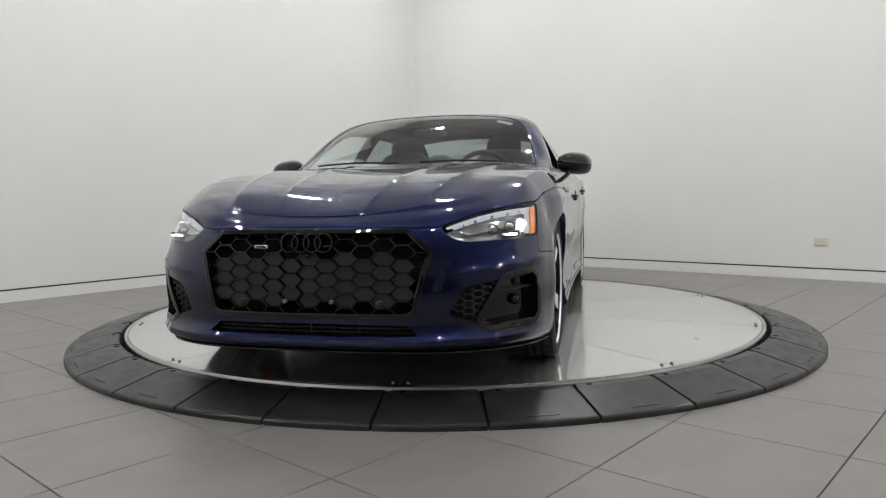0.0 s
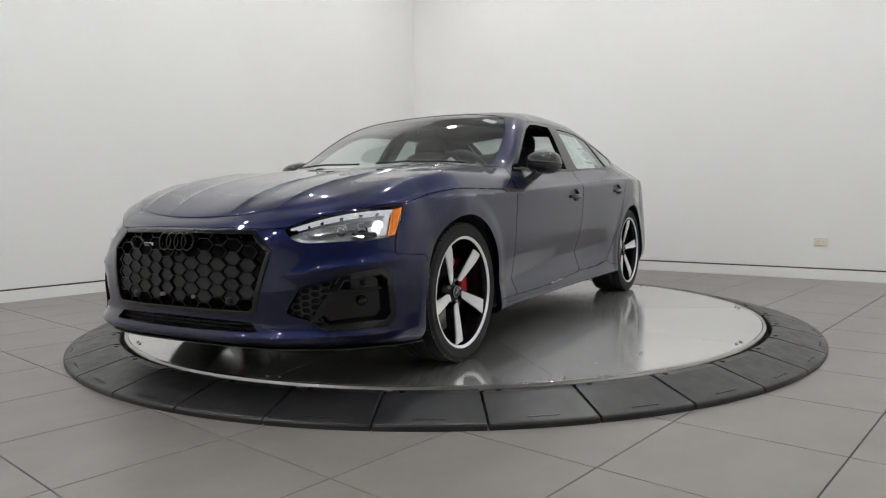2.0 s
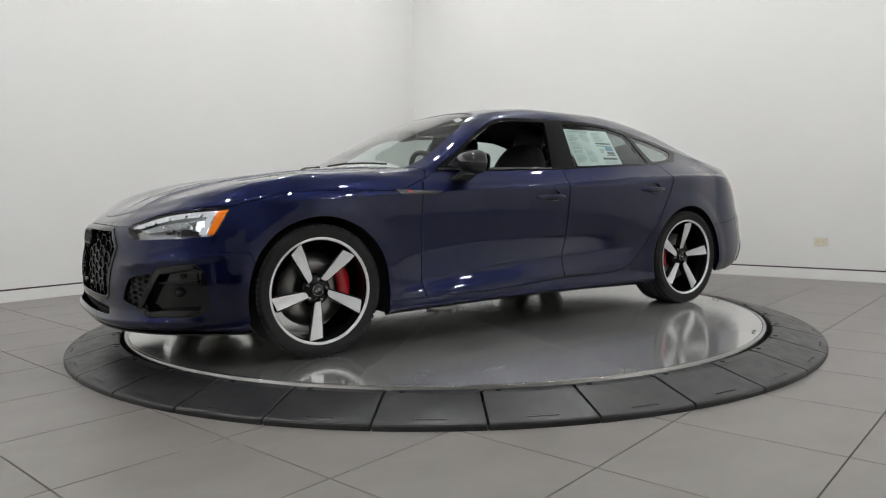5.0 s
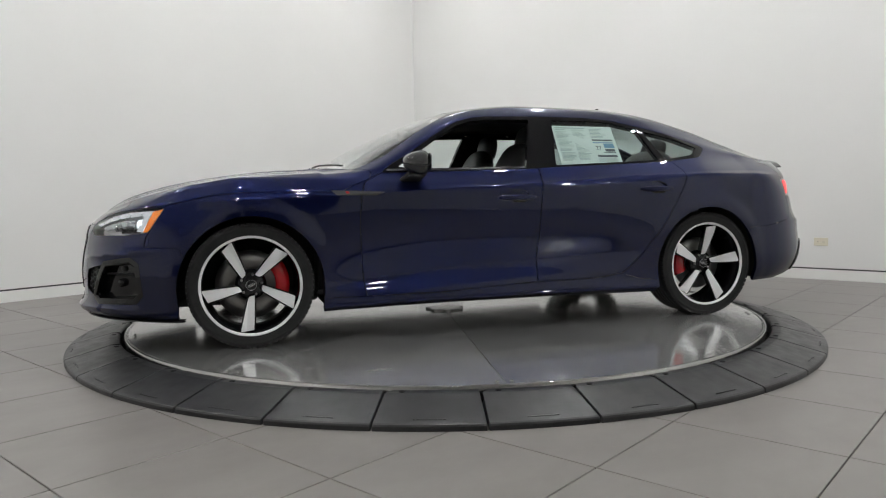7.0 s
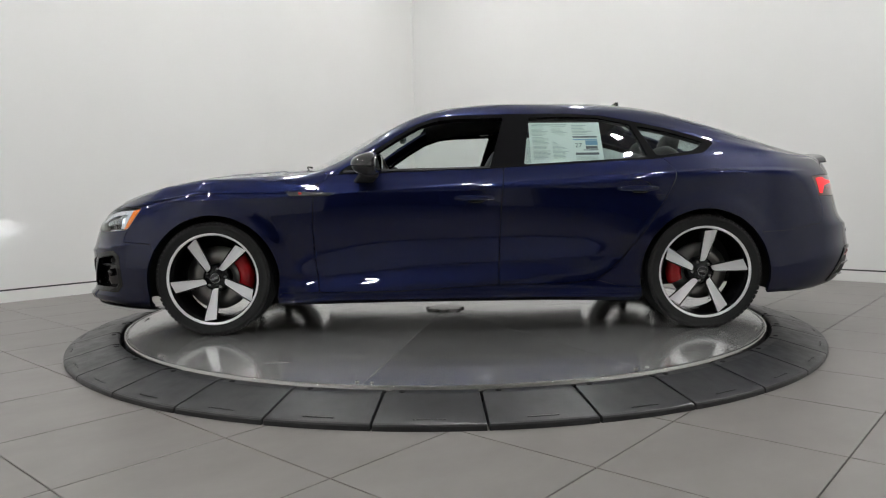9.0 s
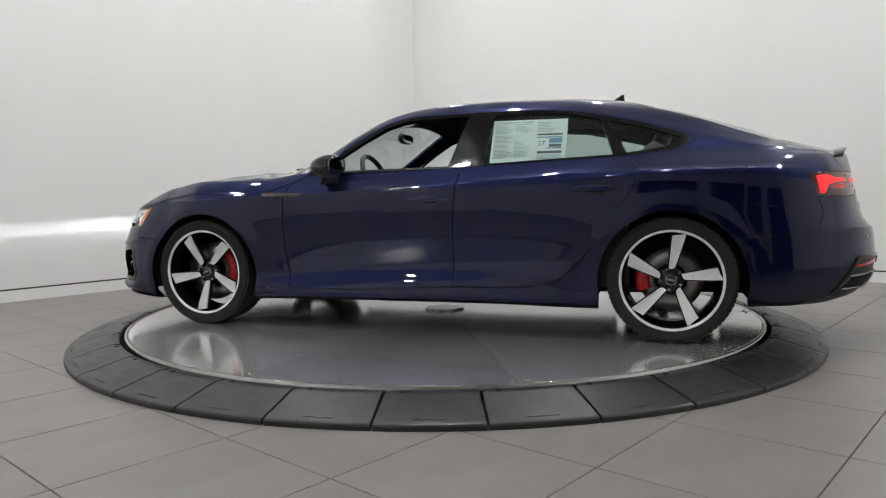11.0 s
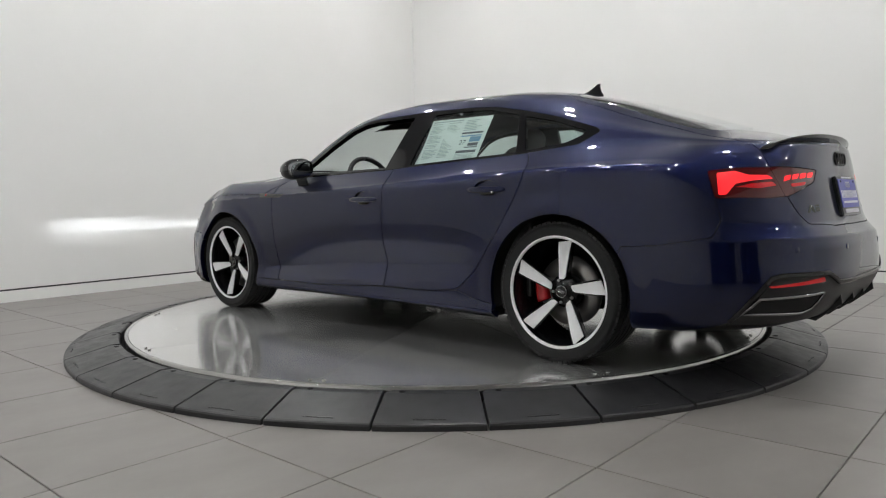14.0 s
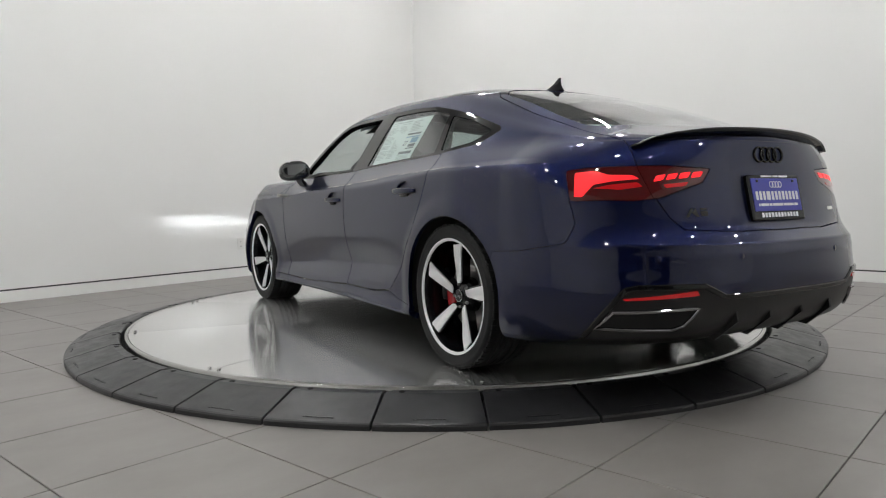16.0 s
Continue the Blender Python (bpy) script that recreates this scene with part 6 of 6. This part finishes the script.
def build_cabin():
    # floor, dash, headliner, door cards, shelves: one dark shell in parts
    bm = bmesh.new()
    box(bm, (-1.55, -.72, .24), (1.05, .72, .27), .01)
    part("cabin_floor", bm, M["liner"], CAR)
    bm = bmesh.new()
    box(bm, (.62, -.72, .45), (1.02, .72, .90), .05, None, 4)
    box(bm, (.52, .18, .78), (.80, .58, .935), .05, None, 4)
    part("dashboard", bm, M["leather"], CAR, "black dashboard")
    bm = bmesh.new()
    box(bm, (1.0, -.70, .25), (1.04, .70, .88))
    part("bulkhead", bm, M["black"], CAR)
    bm = bmesh.new()
    box(bm, (-2.10, -.55, .30), (-1.50, .55, .86), .04)
    part("boot_lining", bm, M["liner"], CAR)
    for s in (1, -1):
        bm = bmesh.new()
        box(bm, (-1.20, s * .78 - .015, .28), (.80, s * .78 + .015, .925), .01)
        part("door_card", bm, M["leather"], CAR, "black door lining")
    bm = bmesh.new()
    rows = []
    for x, z, w in ((.20, 1.262, .54), (.0, 1.300, .56), (-.4, 1.335, .56), (-.85, 1.318, .55), (-1.15, 1.285, .50)):
        rows.append([bm.verts.new((x, w * k / 4, z - .045 * (k / 4) ** 2 - .012)) for k in range(-4, 5)])
    for a, b in zip(rows, rows[1:]):
        for i in range(8):
            bm.faces.new((a[i], a[i + 1], b[i + 1], b[i])).smooth = True
    got = bmesh.ops.solidify(bm, geom=bm.faces[:], thickness=.008)
    part("headliner", bm, M["liner"], CAR, "dark grey headliner")
    for s in (1, -1):
        seat(.02, s * .37, CAR)
        # rear outer seat backs
        bm = bmesh.new()
        superegg(bm, (.24, .30, .085), 3.2, 24, 12, Matrix.Translation((-.92, s * .36, .50)))
        superegg(bm, (.085, .30, .32), 3.2, 24, 12, Matrix.Translation((-1.22, s * .36, .78)) @ Matrix.Rotation(radians(-24), 4, "Y"))
        superegg(bm, (.05, .12, .075), 2.8, 20, 10, Matrix.Translation((-1.36, s * .36, 1.085)) @ Matrix.Rotation(radians(-20), 4, "Y"))
        part("rear_seat", bm, M["leather"], CAR, "black leather rear seat")
    # steering wheel
    wheel = empty("steering_wheel", Matrix.Translation((.42, .37, .885)) @ Matrix.Rotation(radians(-66), 4, "Y"))
    wheel.parent = CAR
    wheel["label"] = "black leather steering wheel"
    bm = bmesh.new()
    tube(bm, [(.185 * math.cos(a), .185 * math.sin(a), 0) for a in [2 * math.pi * k / 40 for k in range(41)]], .0165, 10)
    part("wheel_rim", bm, M["leather"], wheel)
    bm = bmesh.new()
    superegg(bm, (.062, .075, .03), 2.8, 20, 10)
    part("wheel_hub", bm, M["leather"], wheel)
    for a in (radians(90), radians(-90), radians(180)):
        bm = bmesh.new()
        box(bm, (.05, -.018, -.010), (.18, .018, .006), .004, Matrix.Rotation(a, 4, "Z"))
        part("wheel_spoke", bm, M["satin_black"], wheel)
    bm = bmesh.new()
    superegg(bm, (.022, .115, .036), 3.0, 24, 12, Matrix.Translation((.36, 0, 1.19)))
    inner = part("inside_mirror", bm, M["satin_black"], CAR, "inside rear-view mirror")
    bm = bmesh.new()
    superegg(bm, (.004, .108, .031), 3.2, 24, 8, Matrix.Translation((.338, 0, 1.19)))
    part("mirror_glass", bm, M["mirror"], inner)
    bm = bmesh.new()
    tube(bm, [(.37, 0, 1.20), (.395, 0, 1.225)], .016, 8)
    part("mirror_mount", bm, M["satin_black"], inner)
    # black ceramic edge and sensor cover at the top of the screen, paper tag
    patch("screen_edge", "top", [(.145, 0.0), (.155, .25), (.20, .48), (.235, .54), (.26, .54), (.235, .44), (.195, .23), (.215, .10), (.27, .07), (.275, 0.0)], M["gloss_black"], CAR, "black sensor cover on the windscreen", sink=.010, depth=.002, whole=True)
    made = patch("paper_tag", "top", [(.285, .535), (.245, .435), (.285, .425), (.325, .525)], M["plate_white"], CAR, "white paper tag on the windscreen", sink=.011, depth=.001)
    bpy.data.objects.remove(made[1])
    # cowl and wipers
    patch("cowl", "top", [(1.075, 0.0), (1.06, .2), (1.0, .45), (.90, .66), (.86, .72), (.845, .735), (.93, .60), (1.0, .42), (1.045, .2), (1.055, 0.0)], M["satin_black"], CAR, "black cowl panel", sink=.012, depth=.004, whole=True)
    for y0, y1 in ((.10, .62), (-.55, -.02)):
        pts = []
        for k in range(9):
            y = y0 + (y1 - y0) * k / 8
            p, n = on_skin("top", (1.0 - .30 * abs(y) ** 2 - .01, abs(y)))
            pts.append(Vector((p.x, math.copysign(p.y, y) if abs(y) > 1e-6 else 0, p.z)) + Vector((0, 0, .012)))
        bm = bmesh.new()
        tube(bm, pts, .006, 6)
        part("wiper", bm, M["satin_black"], CAR, "black wiper blade")


def seat(x, y, parent):
    ob = empty("front_seat")
    ob.parent = parent
    ob["label"] = "black leather front seat"
    bm = bmesh.new()
    superegg(bm, (.27, .25, .09), 3.2, 24, 12, Matrix.Translation((x + .10, y, .46)) @ Matrix.Rotation(radians(-8), 4, "Y"))
    part("seat_cushion", bm, M["leather"], ob)
    bm = bmesh.new()
    superegg(bm, (.085, .245, .34), 3.0, 24, 14, Matrix.Translation((x - .26, y, .80)) @ Matrix.Rotation(radians(-20), 4, "Y"))
    part("backrest", bm, M["leather"], ob)
    bm = bmesh.new()
    superegg(bm, (.055, .13, .10), 2.8, 20, 12, Matrix.Translation((x - .41, y, 1.135)) @ Matrix.Rotation(radians(-12), 4, "Y"))
    part("headrest", bm, M["leather"], ob)


build_cabin()


# ---------------------------------------------------------------- wall outlets
def wall_matrix(which, along, z):
    d = LEFT_DIR if which == "left" else RIGHT_DIR
    n = RIGHT_DIR if which == "left" else LEFT_DIR
    p = CORNER + d * along + Vector((0, 0, z))
    return Matrix(((d.x, n.x, 0, p.x), (d.y, n.y, 0, p.y), (0, 0, 1, p.z), (0, 0, 0, 1)))


def outlet(w, h, material, upright):
    ob = empty("wall_outlet")
    bm = bmesh.new()
    box(bm, (-w / 2, -.001, -h / 2), (w / 2, .007, h / 2), .0025)
    part("cover_plate", bm, material, ob)
    for k in (-1, 1):
        c = (0, k * h * .21) if upright else (k * w * .19, 0)
        bm = bmesh.new()
        box(bm, (c[0] - .016, .005, c[1] - .016), (c[0] + .016, .0085, c[1] + .016), .003)
        sock = part("socket", bm, material, ob)
        for dx in (-.006, .006):
            bm = bmesh.new()
            box(bm, (c[0] + dx - .0014, .0075, c[1] - .005), (c[0] + dx + .0014, .0092, c[1] + .005))
            part("slot", bm, M["black"], sock)
    return ob


def build_outlets():
    a = outlet(.125, .078, M["outlet"], False)
    a.matrix_basis = wall_matrix("right", OUTLET_R[0], OUTLET_R[1])
    tagged(a, "ivory double socket on the white wall", "outlet")
    b = outlet(.078, .125, M["outlet_white"], True)
    b.matrix_basis = wall_matrix("left", OUTLET_L[0], OUTLET_L[1])
    tagged(b, "white double socket on the white wall", "outlet")


OUTLET_R, OUTLET_L = (5.326, 0.374), (3.001, 0.373)
build_outlets()


# ---------------------------------------------------------------- floor tiles
TILE, TILE_TURN = 0.590, 48.8


def build_tiles():
    a = Vector((math.cos(radians(TILE_TURN)), math.sin(radians(TILE_TURN)), 0))
    b = Vector((a.y, -a.x, 0))
    origin = Vector((-0.362, -2.781, 0))
    h = TILE / 2 - 0.0023
    bev = 0.0015
    v = [(-h, -h, -0.006), (h, -h, -0.006), (h, h, -0.006), (-h, h, -0.006),
         (-h, -h, -bev), (h, -h, -bev), (h, h, -bev), (-h, h, -bev),
         (-h + bev, -h + bev, 0), (h - bev, -h + bev, 0), (h - bev, h - bev, 0), (-h + bev, h - bev, 0)]
    f = [(8, 9, 10, 11)] + [(k, (k + 1) % 4, 4 + (k + 1) % 4, 4 + k) for k in range(4)] + [(4 + k, 4 + (k + 1) % 4, 8 + (k + 1) % 4, 8 + k) for k in range(4)]
    me = bpy.data.meshes.new("floor_tile")
    me.from_pydata(v, [], f)
    me.materials.append(M["tile"])
    cells = []
    for i in range(-30, 31):
        for j in range(-30, 31):
            p = origin + a * TILE * (i + 0.5) + b * TILE * (j + 0.5)
            q = p - CORNER
            u, w = q.dot(LEFT_DIR), q.dot(RIGHT_DIR)
            if -0.5 < u < ROOM + 0.5 and -0.5 < w < ROOM + 0.5:
                hidden = p.length < 1.5
                cells.append((hidden, (p - Vector((0, -0.8, 0))).length, p))
    cells.sort(key=lambda c: (c[0], c[1]))
    turn = pose(0, 0, 0, 0, 0, TILE_TURN)
    rest_v, rest_f = [], []
    for k, (_, _, p) in enumerate(cells):
        m = Matrix.Translation(p) @ turn
        if k < 290:
            o = new("floor_tile", me)
            o.parent = FLOOR
            o.matrix_basis = m
        else:
            n = len(rest_v)
            rest_v += [m @ Vector(c) for c in v]
            rest_f += [tuple(n + i for i in face) for face in f]
    ob = link_mesh("outer_floor_tiles", rest_v, rest_f, M["tile"], FLOOR)
    tagged(ob, kind="stuff")


build_tiles()


# ---------------------------------------------------------------- motion
def heading(t):
    """Turn of the table, in degrees, at t seconds."""
    s = t - 8
    return -103.494 - 8.4422 * t + 0.01 * 0.632 * (s * s - 64) + 0.001 * 1.685 * (s**3 - 64 * s)


def motions():
    rows_disc, rows_car = [], []
    for k in range(17):
        turn = pose(0, 0, FLOOR_TO_DISC, 0, 0, heading(k))
        rows_disc.append((float(k), turn))
        rows_car.append((float(k), turn @ pose(CAR_X, CAR_Y, 0.0)))
    walk(DISC, rows_disc)
    walk(CAR, rows_car)


motions()
